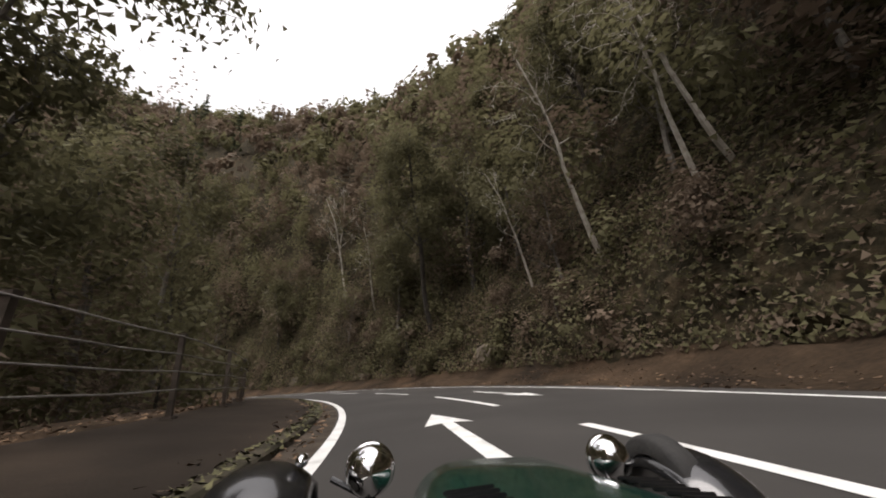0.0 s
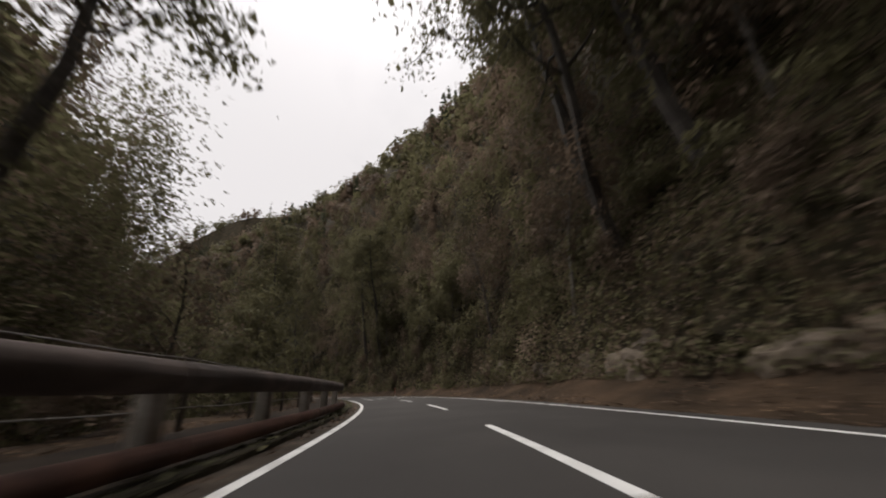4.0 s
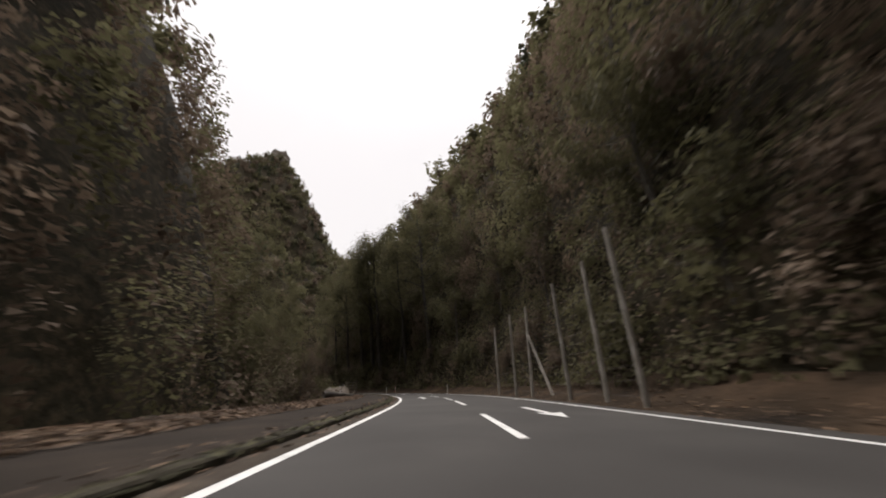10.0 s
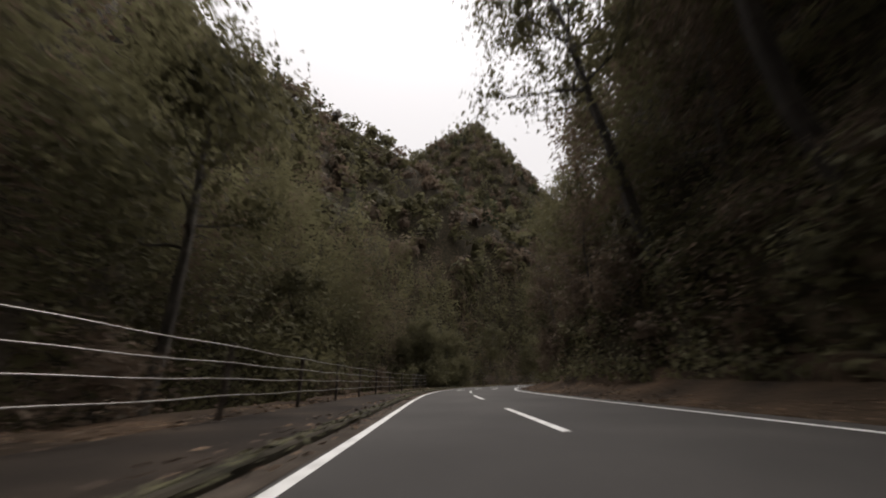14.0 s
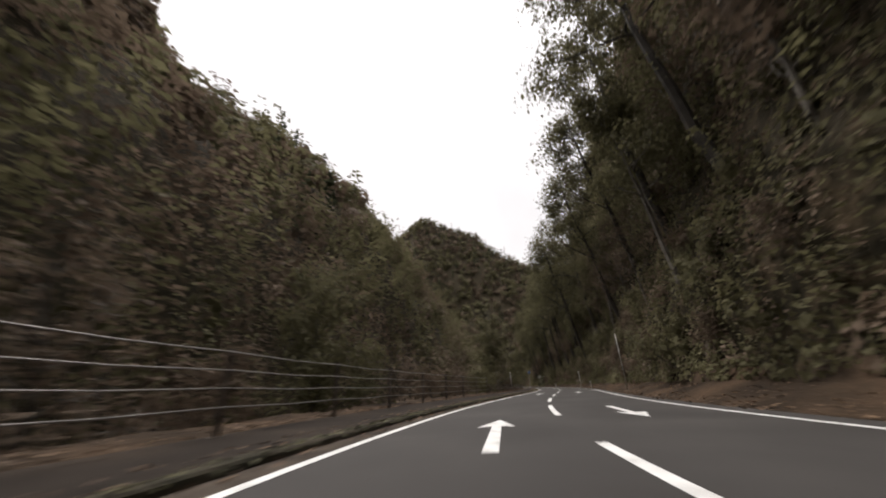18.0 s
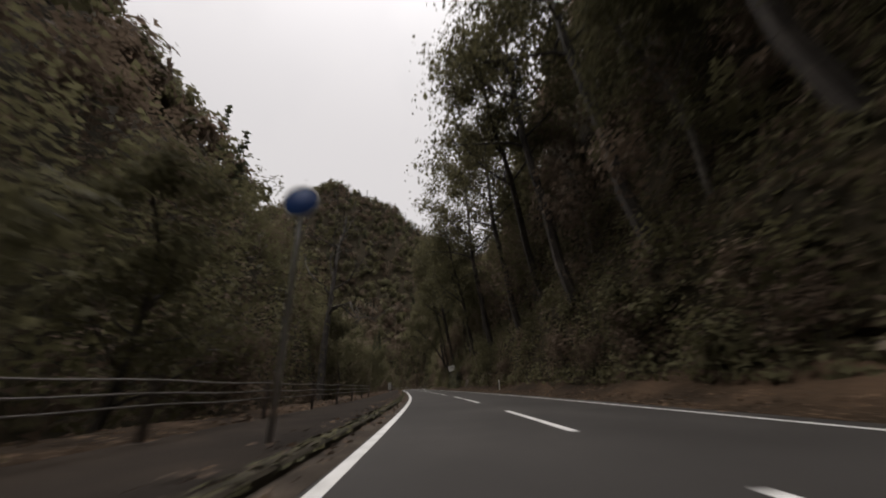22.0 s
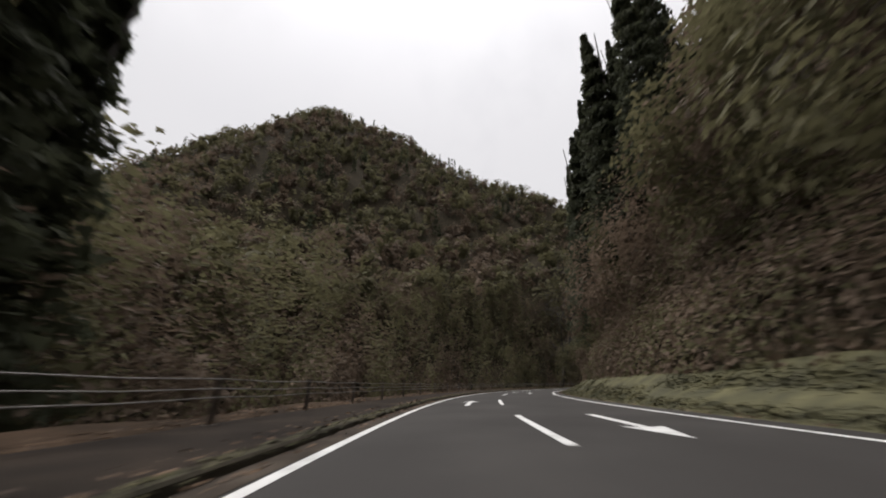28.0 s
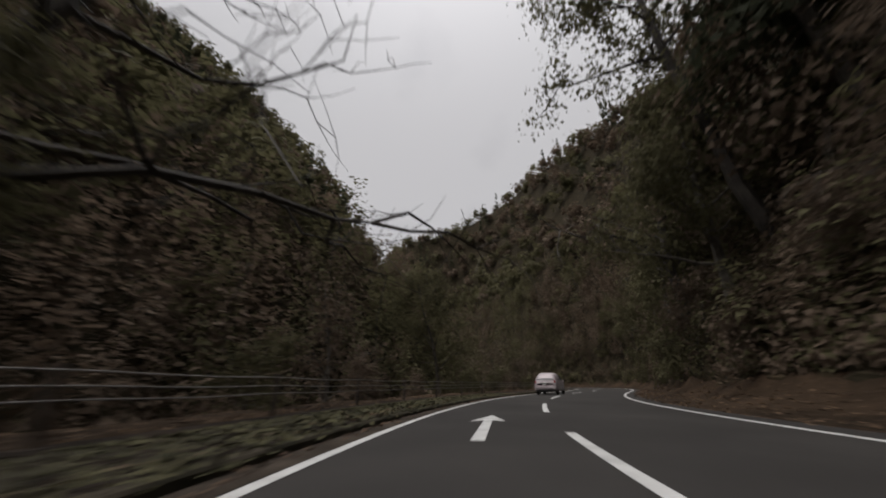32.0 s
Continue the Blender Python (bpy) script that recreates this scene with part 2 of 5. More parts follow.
def height(s, u, x, y):
    right = np.clip(u - BANK, 0, None) * along(s, RIGHT_STEEP)
    top = along(s, RIGHT_TOP)
    right = top * (1 - np.exp(-right / top * 1.15)) + np.clip(u - BANK - 4, 0, 12) / 12 * bumps(x, y, 17, 1) * 2.5
    l = -u
    left = -np.clip(l - 7.5, 0, 5) * 1.0 + np.clip(l - 17, 0, None) * along(s, LEFT_STEEP)
    topl = along(s, LEFT_TOP)
    left = np.where(left > 0, topl * (1 - np.exp(-left / topl * 1.1)), left)
    for px, py, high, fall_a, fall_b, turn, foot_rise, lop in PEAKS:
        c, n = math.cos(radians(turn)), math.sin(radians(turn))
        a, b = (x - px) * c + (y - py) * n, -(x - px) * n + (y - py) * c
        cone = high + 30 - np.sqrt((a * fall_a * np.where(a < 0, lop, 1)) ** 2 + (b * fall_b) ** 2 + 900)
        left = np.maximum(left, np.minimum(cone, (l - 16) * foot_rise - 4))
    left = np.maximum(left, np.minimum(ridge_height(x, y), (l - 16) * 2.0 - 4))
    left = left + np.clip(l - 18, 0, 15) / 15 * bumps(x, y, 21, 2) * 3
    # the round hill at the end of the valley
    px, py, high, slope = END_HILL
    hill = high + 20 - np.sqrt(((x - px) ** 2 + (y - py) ** 2) * slope ** 2 + 400)
    right = np.maximum(right, np.minimum(hill, (u - 16) * 2.4))
    return np.where(u > 0, right, left)


def ground_at(x, y):
    s, u, toward_x, toward_y = nearest(x, y)
    return s, u, height(s, u, x, y), toward_x, toward_y


def build_ground():
    gx = np.concatenate([[-5000, -3000, -2000, -1500], np.arange(-1240, 240, 4.0), [400, 700, 1500, 3000, 5000]])
    gy = np.concatenate([[-5000, -3000, -1500, -900, -600], np.arange(-440, 460, 4.0), [600, 900, 1500, 3000, 5000]])
    X, Y = np.meshgrid(gx, gy)
    x, y = X.ravel(), Y.ravel()
    s, u, z, toward_x, toward_y = ground_at(x, y)
    z = np.where((u > -9) & (u < BANK + 6.0), -0.9, z)
    z = np.where((u >= BANK + 6.0), z - 0.6, z)
    nx, ny = len(gx), len(gy)
    faces = [(j * nx + i, j * nx + i + 1, (j + 1) * nx + i + 1, (j + 1) * nx + i) for j in range(ny - 1) for i in range(nx - 1)]
    ob = new("ground", mesh_of("ground", np.stack([x, y, z], 1).tolist(), faces, M_FLOOR, True))
    tagged(ob, "dark forest floor of a steep wooded gorge", "ground", kind="structure")


build_ground()

# ---- road, markings, kerb, pavement, verges ----
LINE_L, LINE_M, LINE_R = -1.62, 1.35, 5.12
stations = np.arange(-BACK, S_END - 1, 1.0)


def wider(s):
    """How much further out the kerb lies where the lane widens in the sharp bend."""
    return np.interp(s, [322, 334, 345, 372, 386, 400], [0, 0.3, 0.85, 0.85, 0.3, 0])


wide = wider(stations)
road = tagged(new("road", strip("road", stations, [(-2.15 - wide, 0.0), (-0.8, 0.012), (1.35, 0.03), (3.4, 0.012), (5.9, -0.01)], M_ASPHALT)),
              "grey asphalt two-lane mountain road with white lines", "road", kind="structure")


def part(name, mesh, parent, label=""):
    ob = new(name, mesh)
    ob.parent = parent
    if label:
        ob["label"] = label
    return ob


def crown_z(u):
    return np.interp(u, [-2.15, -0.8, 1.35, 3.4, 5.9], [0.0, 0.012, 0.03, 0.012, -0.01]) + 0.006


for side, u in (("edge_line", LINE_L), ("edge_line", LINE_R)):
    out = wide if u < 0 else 0
    part(side, strip(side, stations, [(u - 0.075 - out, crown_z(u)), (u + 0.075 - out, crown_z(u))], M_PAINT), road, "white painted edge line")
DASH = 4.6
# where each dash of the middle line ends, metres along the road
DASH_ENDS = [-34, -22, -8, 4.2, 11.7, 19.5, 27.1, 35.4, 44.9, 55.4, 63.5, 71.5, 81, 91, 101, 111, 121.5, 132, 140.3, 150.7, 158, 167.5, 177, 185.8, 194.6, 204.5, 212, 219.9, 229.5, 235.7, 242.9, 252, 258.8, 267, 275.9,
             284.2, 294, 304, 314, 324, 334.6, 345.5, 355, 364.6, 374.4, 383, 392, 399.5, 407.6, 417.5, 431.8, 439.5, 447.3, 456.5, 464.5, 472.2, 482, 487.5, 497.5, 505, 512.9, 523, 536.6, 549, 560, 572,
             585.8, 597.3, 607, 620, 629, 636.5, 644, 652, 660.8, 670.5, 678.1, 687, 697, 708, 720, 732, 744, 756]
for end in DASH_ENDS:
    st = np.linspace(end - DASH, end, 8)
    part("lane_dash", strip("lane_dash", st, [(LINE_M - 0.075, crown_z(LINE_M)), (LINE_M + 0.075, crown_z(LINE_M))], M_PAINT), road)


def arrow(tip, u, way):
    """A straight-ahead arrow on the lane: a shaft and a head, pointing along (1) or against (-1) the road."""
    out = [(0.0, 0.0), (-0.36, -1.5), (-0.09, -1.35), (-0.1, -4.2), (0.1, -4.2), (0.09, -1.35), (0.36, -1.5)]
    verts = [on_road(tip + way * y, u + x, crown_z(u + x) + 0.002).tolist() for x, y in out]
    part("lane_arrow", mesh_of("lane_arrow", verts, [(0, 1, 2), (0, 2, 5), (0, 5, 6), (2, 3, 4, 5)], M_PAINT), road, "white painted straight arrow")


for tip in (7.0, 44.0, 75.2, 120, 150.8, 182.6, 239.4, 262.6, 331.3, 361.2, 386.7, 412.4, 606.4, 641.5, 681.4):
    arrow(tip, 0.0, 1)
for tip in (8.3, 28.8, 70.4, 118, 140.2, 151.2, 176.6, 218.4, 261.7, 330, 361, 386.6, 410.2, 593.2, 620.5, 657.7):
    arrow(tip, 3.1, -1)
left_z = 0.1


def camber(s):
    """How far the footway tilts up away from the road in the first bend."""
    return np.interp(s, [40, 64], [0.26, 0.0])


tip = camber(stations)
M_GUTTER = material("gritty_gutter_concrete", [(0.024, 0.019, 0.014), (0.048, 0.038, 0.029), (0.09, 0.073, 0.057)], 1.5, 0.95, bump=0.5, fine=40, spec=0.15)
part("gutter", strip("gutter", stations, [(-2.14 - wide, 0.006), (-1.95 - wide, 0.008), (-1.73 - wide + 0.03 * wander(stations, 8, 1.5), 0.0095)], M_GUTTER), road, "gritty brown gutter strip")
pavement = tagged(new("pavement", strip("pavement", stations, [(-2.32 - wide, left_z - 0.02), (-3.6, left_z + 0.5 * tip), (-5.0, left_z + 0.01 + tip)], M_PAVEMENT)),
                  "dark worn asphalt footway beside the road", "pavement", kind="structure")
kerb = tagged(new("kerb", strip("kerb", stations, [(-2.12 - wide, -0.05), (-2.14 - wide, left_z - 0.02), (-2.17 - wide, left_z + 0.005), (-2.34 - wide, left_z + 0.005), (-2.36 - wide, 0.0)], M_KERB)),
              "dark mossy stone kerb", "kerb", kind="structure")
w1, w2 = wander(stations, 3, 3.0), wander(stations, 4, 2.0)
verge = tagged(new("verge", strip("verge", stations, [(-4.98, left_z - 0.05 + tip), (-5.3 + 0.2 * w1, left_z + 0.06 + tip), (-6.5, left_z + 0.08 + 0.06 * w2 + tip), (-7.6 + 0.3 * w2, -0.2), (-9.5, -2.2), (-12.5, -5.4), (-15, -5.8)], M_LITTER, True)),
               "verge of dry fallen leaves and gravel", "verge", kind="structure")
steep = along(stations, RIGHT_STEEP)
bank_profile = [(5.75, -0.06), (6.1 + 0.15 * w1, 0.05), (6.9, 0.2 + 0.1 * w2), (BANK, 0.55 + 0.2 * w1), (BANK + 0.35, 0.95 + 0.25 * w2)]
bank = tagged(new("bank", strip("bank", stations, bank_profile, M_LITTER, True)), "roadside bank covered with brown fallen leaves", "bank", kind="structure")
rough = np.arange(-BACK, S_END - 1, 0.6)
climb = along(rough, RIGHT_STEEP)
line_u = [-0.25, 0.3, 0.8, 1.4, 2.6, 4.5, 7.0]
line_z = [0 * climb, 0.7 + 0 * climb, 1.5 + 0 * climb, 0.6 + 1.4 * climb, 2.6 * climb, 4.4 * climb, 6.5 * climb]
foot_profile = []
for k in range(19):
    a, f = min(k // 3, 5), (k - 3 * min(k // 3, 5)) / 3
    lump_u, lump_z = wander(rough, 60 + k, 0.9) * 0.22, wander(rough, 90 + k, 0.75) * 0.24 + wander(rough, 120 + k // 2, 2.6) * 0.3
    inner = 0.0 if k == 0 else min(k / 4, 1.0)
    foot_profile.append((BANK + line_u[a] + f * (line_u[a + 1] - line_u[a]) + lump_u * inner, line_z[a] + f * (line_z[a + 1] - line_z[a]) + lump_z * inner))
foot = tagged(new("slope_foot", strip("slope_foot", rough, foot_profile, M_FLOOR)), "dark earth and rock at the foot of the slope", "slope", kind="structure")


# ---- woods ----
def leaf_quads(centres, sizes, r, out=None, stray=0.6):
    """Loose leaf sprays, one at each centre, facing outward from their crown as leaves do."""
    n = len(centres)
    face = r.normal(size=(n, 3))
    face /= np.linalg.norm(face, axis=1, keepdims=True)
    if out is not None:
        far = np.asarray(out, float)
        far = far / (np.linalg.norm(far, axis=1, keepdims=True) + 1e-6)
        face = far + face * stray + np.array([0, 0, 0.3])
        face /= np.linalg.norm(face, axis=1, keepdims=True)
    a = np.cross(face, r.normal(size=(n, 3)))
    a /= np.linalg.norm(a, axis=1, keepdims=True) + 1e-9
    b = np.cross(face, a)
    sz = np.asarray(sizes)[:, None]
    w = sz * r.uniform(0.55, 0.95, (n, 1))
    c = np.asarray(centres)
    return np.stack([c - a * sz * 0.7 + b * w * r.uniform(0.7, 1.1, (n, 1)), c - a * sz * r.uniform(0.4, 0.9, (n, 1)) - b * w, c + a * sz * r.uniform(0.8, 1.2, (n, 1))], 1)


def crown_points(n, r, wide, tall, lobes=7, cone=False):
    """Places of leaf sprays in a crown that stands on the origin, in lobes with gaps between."""
    if cone:
        h = 1 - np.sqrt(r.uniform(0, 1, n))
        tier = np.floor(h * 14) / 14 + r.uniform(0, 0.035, n)
        rad = wide * (1.02 - tier) * np.sqrt(r.uniform(0.25, 1, n)) * (0.75 + 0.35 * np.sin(tier * 60))
        ang = r.uniform(0, 2 * np.pi, n)
        return np.stack([np.cos(ang) * rad, np.sin(ang) * rad, tier * tall - 0.12 * rad], 1)
    la = r.uniform(0, 2 * np.pi, lobes)
    lr = wide * np.sqrt(r.uniform(0, 0.55, lobes))
    lz = tall * r.uniform(0.25, 0.95, lobes)
    ls = wide * r.uniform(0.3, 0.55, lobes)
    k = r.integers(0, lobes, n)
    d = r.normal(size=(n, 3))
    d /= np.linalg.norm(d, axis=1, keepdims=True)
    d *= r.uniform(0.55, 1.05, (n, 1))
    p = np.stack([np.cos(la) * lr, np.sin(la) * lr, lz], 1)[k] + d * ls[k, None] * np.array([1, 1, 0.7])
    return p


def woods(name, label, mat, places, per, leaf, wide, tall, cone=False, seed=1, bole=2.0):
    """One mass of trees that nobody could count, standing on the slopes."""
    r = np.random.default_rng(seed)
    forms = [crown_points(per, r, 1.0, 1.0, 6, cone) for _ in range(24)]
    allc, alls, allo = [], [], []
    for (x, y, z, k) in places:
        f = forms[int(r.integers(24))]
        w, t = wide * r.uniform(0.7, 1.3), tall * r.uniform(0.65, 1.35)
        ang = r.uniform(0, 6.28)
        c, sn = math.cos(ang), math.sin(ang)
        p = np.stack([(f[:, 0] * c - f[:, 1] * sn) * w + x, (f[:, 0] * sn + f[:, 1] * c) * w + y, f[:, 2] * t + z + bole], 1)
        allc.append(p)
        allo.append(p - np.array([x, y, z + bole + 0.35 * t]))
        alls.append(np.full(per, leaf) * r.uniform(0.6, 1.4, per))
    q = leaf_quads(np.concatenate(allc), np.concatenate(alls), r, np.concatenate(allo), 0.32)
    return tagged(new(name, quads_mesh(name, q, mat)), label, "woods", kind="stuff")


def scatter(gap, u_lo, u_hi, seed, s_lo=-30.0, s_hi=None, out=0.0):
    """Jittered places in a band beside the road, where that band is nearer to no other bend."""
    r = np.random.default_rng(seed)
    s_hi = S_END - 5 if s_hi is None else s_hi
    gx = np.arange(-1200, 200, gap)
    gy = np.arange(-430, 440, gap)
    X, Y = np.meshgrid(gx, gy)
    x = X.ravel() + r.uniform(-0.5, 0.5, X.size) * gap
    y = Y.ravel() + r.uniform(-0.5, 0.5, X.size) * gap
    s, u, z, toward_x, toward_y = ground_at(x, y)
    x, y = x + toward_x * out, y + toward_y * out
    ok = (u > u_lo) & (u < u_hi) & (s > s_lo) & (s < s_hi)
    return np.stack([x, y, z, s, u], 1)[ok]


def split(places, shares, seed):
    """Deal places out to species, in patches."""
    x, y = places[:, 0], places[:, 1]
    n = bumps(x, y, 14, seed) * 0.35 + np.random.default_rng(seed).uniform(-1, 1, len(x)) * 0.5
    order = np.argsort(np.argsort(n)) / max(len(n), 1)
    out, lo = [], 0.0
    for sh in shares:
        out.append(places[(order >= lo) & (order < lo + sh)][:, :4])
        lo += sh
    return out


near_r = scatter(2.75, BANK + 2.6, 30, 11, s_hi=800, out=2.0)
pale_s, pale_u = near_r[:, 3], near_r[:, 4]
near_r = near_r[~((pale_s > 39.5) & (pale_s < 48) & (pale_u < 15))]   # room for the pale trees
near_l = scatter(3.5, -36, -10.5, 12, s_hi=800, out=0.8)
near_l = near_l[~((near_l[:, 3] > 488) & (near_l[:, 3] < 526) & (near_l[:, 4] > -17))]
near_l = near_l[~((near_l[:, 3] > 196) & (near_l[:, 3] < 258) & (near_l[:, 4] > -13.5))]
far_r = scatter(6.3, 30, 105, 13, s_hi=S_END + 1, out=2.0)
end_hill = scatter(7.5, 105, 420, 17, s_lo=600, s_hi=S_END + 1, out=2.0)
end_hill = end_hill[np.hypot(end_hill[:, 0] + 645, end_hill[:, 1] - 165) < 220]
far_r = np.concatenate([far_r, end_hill])
far_l = scatter(6.4, -330, -36, 14, s_hi=S_END + 1, out=1.5)
far_l = far_l[(far_l[:, 3] > 240) | (far_l[:, 4] > -120)]
for edge, side, where, shape in ((16.5, near_r, "on the steep slope", (2.6, 8.0, 2.5, 7.0, -1.5)), (17.5, near_l, "along the stream", (2.7, 12.0, 2.6, 10.0, 0.3))):
    for front in (True, False):
        some = side[(np.abs(side[:, 4]) < edge) == front]
        per, leaf = (420, 0.165) if front else (150, 0.34)
        g, b = split(some, (0.5, 0.5), 5)
        woods("evergreen_woods", "dark evergreen trees " + where, M_LEAF_GREEN, g, per, leaf, shape[0], shape[1], seed=21, bole=shape[4])
        woods("winter_woods", "bare brown winter trees " + where, M_LEAF_BROWN, b, per, leaf * 0.9, shape[2], shape[3], seed=22, bole=shape[4] - 0.3)
for lo, hi in ((BANK + 0.5, 30), (-36, -10.5)):
    last = scatter(3.4, lo, hi, 18, s_lo=800, s_hi=S_END + 1, out=1.0)
    g, b = split(last, (0.5, 0.5), 8)
    woods("evergreen_woods", "dark evergreen trees on the far hillside", M_LEAF_GREEN, g, 150, 0.34, 2.6, 8.0, seed=28, bole=-1.5)
    woods("winter_woods", "bare brown winter trees on the far hillside", M_LEAF_BROWN, b, 150, 0.3, 2.5, 7.0, seed=29, bole=-1.8)
thick = scatter(1.75, BANK + 0.3, BANK + 3.4, 15, s_hi=800, out=0.3)
thick = thick[~(((thick[:, 3] > 217) & (thick[:, 3] < 246) & (thick[:, 4] < BANK + 2)) | ((thick[:, 3] > 64) & (thick[:, 3] < 104) & (thick[:, 4] < BANK + 2)) | ((thick[:, 3] > 524) & (thick[:, 3] < 556) & (thick[:, 4] < BANK + 2.4)) | ((thick[:, 3] > 572) & (thick[:, 3] < 642)))]
g, b, c = split(thick, (0.55, 0.3, 0.15), 6)
woods("thicket", "dark evergreen bushes at the foot of the slope", M_LEAF_GREEN, g, 200, 0.13, 1.3, 2.6, seed=51, bole=-0.9)
woods("thicket", "brown withered bushes at the foot of the slope", M_LEAF_BROWN, b, 170, 0.12, 1.25, 2.4, seed=52, bole=-0.9)
steep_thick = scatter(2.05, BANK + 3.4, BANK + 10, 16, s_hi=800, out=0.4)
steep_thick = steep_thick[~((steep_thick[:, 3] > 40) & (steep_thick[:, 3] < 44) & (steep_thick[:, 4] < 13.5))]
g, b, c = split(steep_thick, (0.6, 0.3, 0.1), 7)
woods("thicket", "dark evergreen bushes high on the slope", M_LEAF_GREEN, g, 150, 0.16, 1.7, 3.4, seed=53, bole=-1.2)
woods("thicket", "brown withered bushes high on the slope", M_LEAF_BROWN, b, 150, 0.15, 1.7, 3.2, seed=54, bole=-1.2)
tall = near_l[(near_l[:, 4] > -21) & (((near_l[:, 3] > 527) & (near_l[:, 3] < 572)) | ((near_l[:, 3] > 14) & (near_l[:, 3] < 46)) | ((near_l[:, 3] > 68) & (near_l[:, 3] < 112)) | ((near_l[:, 3] > 263) & (near_l[:, 3] < 352)))]
g, b = split(tall, (0.75, 0.25), 9)
woods("evergreen_woods", "tall dark evergreen trees beyond the footway", M_LEAF_GREEN, g, 1500, 0.125, 3.0, 17.0, seed=27, bole=1.5)
woods("winter_woods", "tall brown winter trees beyond the footway", M_LEAF_BROWN, b, 1400, 0.12, 2.9, 15.0, seed=28, bole=1.0)
steep_l = scatter(2.7, -38, -16.5, 19, s_lo=664, s_hi=770, out=1.0)
g, b = split(steep_l, (0.5, 0.5), 10)
woods("evergreen_woods", "dark evergreen trees on the steep side of the gorge", M_LEAF_GREEN, g, 200, 0.26, 2.2, 6.0, seed=33, bole=-1.5)
woods("winter_woods", "bare brown trees on the steep side of the gorge", M_LEAF_BROWN, b, 200, 0.24, 2.2, 6.0, seed=34, bole=-1.5)
low_l = scatter(3.2, -48, -16, 23, s_lo=590, s_hi=664, out=0.8)
woods("winter_woods", "low bare brown trees beyond the stream", M_LEAF_BROWN, low_l[:, :4], 170, 0.26, 2.4, 5.0, seed=35, bole=-0.8)
for places, seed in ((far_r, 31), (far_l, 41)):
    g, b, c = split(places, (0.52, 0.41, 0.07), seed)
    woods("evergreen_woods", "dark evergreen trees on the mountainside", M_LEAF_GREEN, g, 100, 0.9, 5.0, 7.5, seed=seed, bole=-1.2)
    woods("winter_woods", "bare brown trees on the mountainside", M_LEAF_BROWN, b, 100, 0.85, 4.8, 7.0, seed=seed + 1, bole=-1.2)
    woods("cedar_woods", "dark pointed cedars on the mountainside", M_LEAF_CEDAR, c, 90, 0.75, 2.4, 14.0, True, seed=seed + 2, bole=0.5)


# ---- more helpers for things ----
def thing(name, label, category, group="", m=None):
    ob = new(name)
    ob.empty_display_size = 0.3
    if m is not None:
        ob.matrix_world = m
    return tagged(ob, label, category, group)


def box_mesh(name, size, mat, at=(0, 0, 0), bevel=0.01):
    """A box with softened edges, centred at a place."""
    bm = bmesh.new()
    bmesh.ops.create_cube(bm, size=1.0)
    bmesh.ops.scale(bm, vec=size, verts=bm.verts)
    if bevel:
        bmesh.ops.bevel(bm, geom=bm.edges[:], offset=bevel, segments=2, affect="EDGES")
    bmesh.ops.translate(bm, vec=at, verts=bm.verts)
    me = bpy.data.meshes.new(name)
    bm.to_mesh(me)
    bm.free()
    me.materials.append(mat)
    return me


def tubes(segments, sides=5):
    """Tapered tubes as quads, from an array of rows (x0 y0 z0 x1 y1 z1 r0 r1)."""
    g = np.asarray(segments, float)
    p0, p1, r0, r1 = g[:, :3], g[:, 3:6], g[:, 6:7], g[:, 7:8]
    d = p1 - p0
    d /= np.linalg.norm(d, axis=1, keepdims=True) + 1e-9
    ref = np.where(np.abs(d[:, 2:3]) < 0.9, [[0, 0, 1.0]], [[1.0, 0, 0]])
    a = np.cross(d, ref)
    a /= np.linalg.norm(a, axis=1, keepdims=True)
    b = np.cross(d, a)
    out = []
    for k in range(sides):
        t0, t1 = 2 * np.pi * k / sides, 2 * np.pi * (k + 1) / sides
        c0, c1 = np.cos(t0) * a + np.sin(t0) * b, np.cos(t1) * a + np.sin(t1) * b
        out.append(np.stack([p0 + c0 * r0, p0 + c1 * r0, p1 + c1 * r1, p1 + c0 * r1], 1))
    return np.concatenate(out)


def pipe(name, points, radii, mat, sides=6):
    """One closed tube along a line of points."""
    p = np.asarray(points, float)
    rad = np.broadcast_to(np.asarray(radii, float), (len(p),))
    d = np.gradient(p, axis=0)
    d /= np.linalg.norm(d, axis=1, keepdims=True)
    ref = np.where(np.abs(d[:, 2:3]) < 0.9, [[0, 0, 1.0]], [[1.0, 0, 0]])
    a = np.cross(d, ref)
    a /= np.linalg.norm(a, axis=1, keepdims=True)
    b = np.cross(d, a)
    ang = np.linspace(0, 2 * np.pi, sides, endpoint=False)
    verts = (p[:, None] + rad[:, None, None] * (np.cos(ang)[None, :, None] * a[:, None] + np.sin(ang)[None, :, None] * b[:, None])).reshape(-1, 3)
    n = len(p)
    faces = [(j * sides + k, j * sides + (k + 1) % sides, (j + 1) * sides + (k + 1) % sides, (j + 1) * sides + k) for j in range(n - 1) for k in range(sides)]
    faces += [tuple(range(sides)), tuple(range((n - 1) * sides, n * sides))]
    return mesh_of(name, verts.tolist(), faces, mat, sides > 7)


def lathe(name, profile, mat, sides=24, axis="z"):
    """A turned form: (radius, height) rows round the z axis, or round the y axis."""
    verts, faces = [], []
    for r, h in profile:
        for k in range(sides):
            t = 2 * math.pi * k / sides
            verts.append((r * math.cos(t), r * math.sin(t), h) if axis == "z" else (r * math.cos(t), h, r * math.sin(t)))
    for j in range(len(profile) - 1):
        for k in range(sides):
            a, b = j * sides + k, j * sides + (k + 1) % sides
            faces.append((a, b, b + sides, a + sides))
    return mesh_of(name, verts, faces, mat, True)


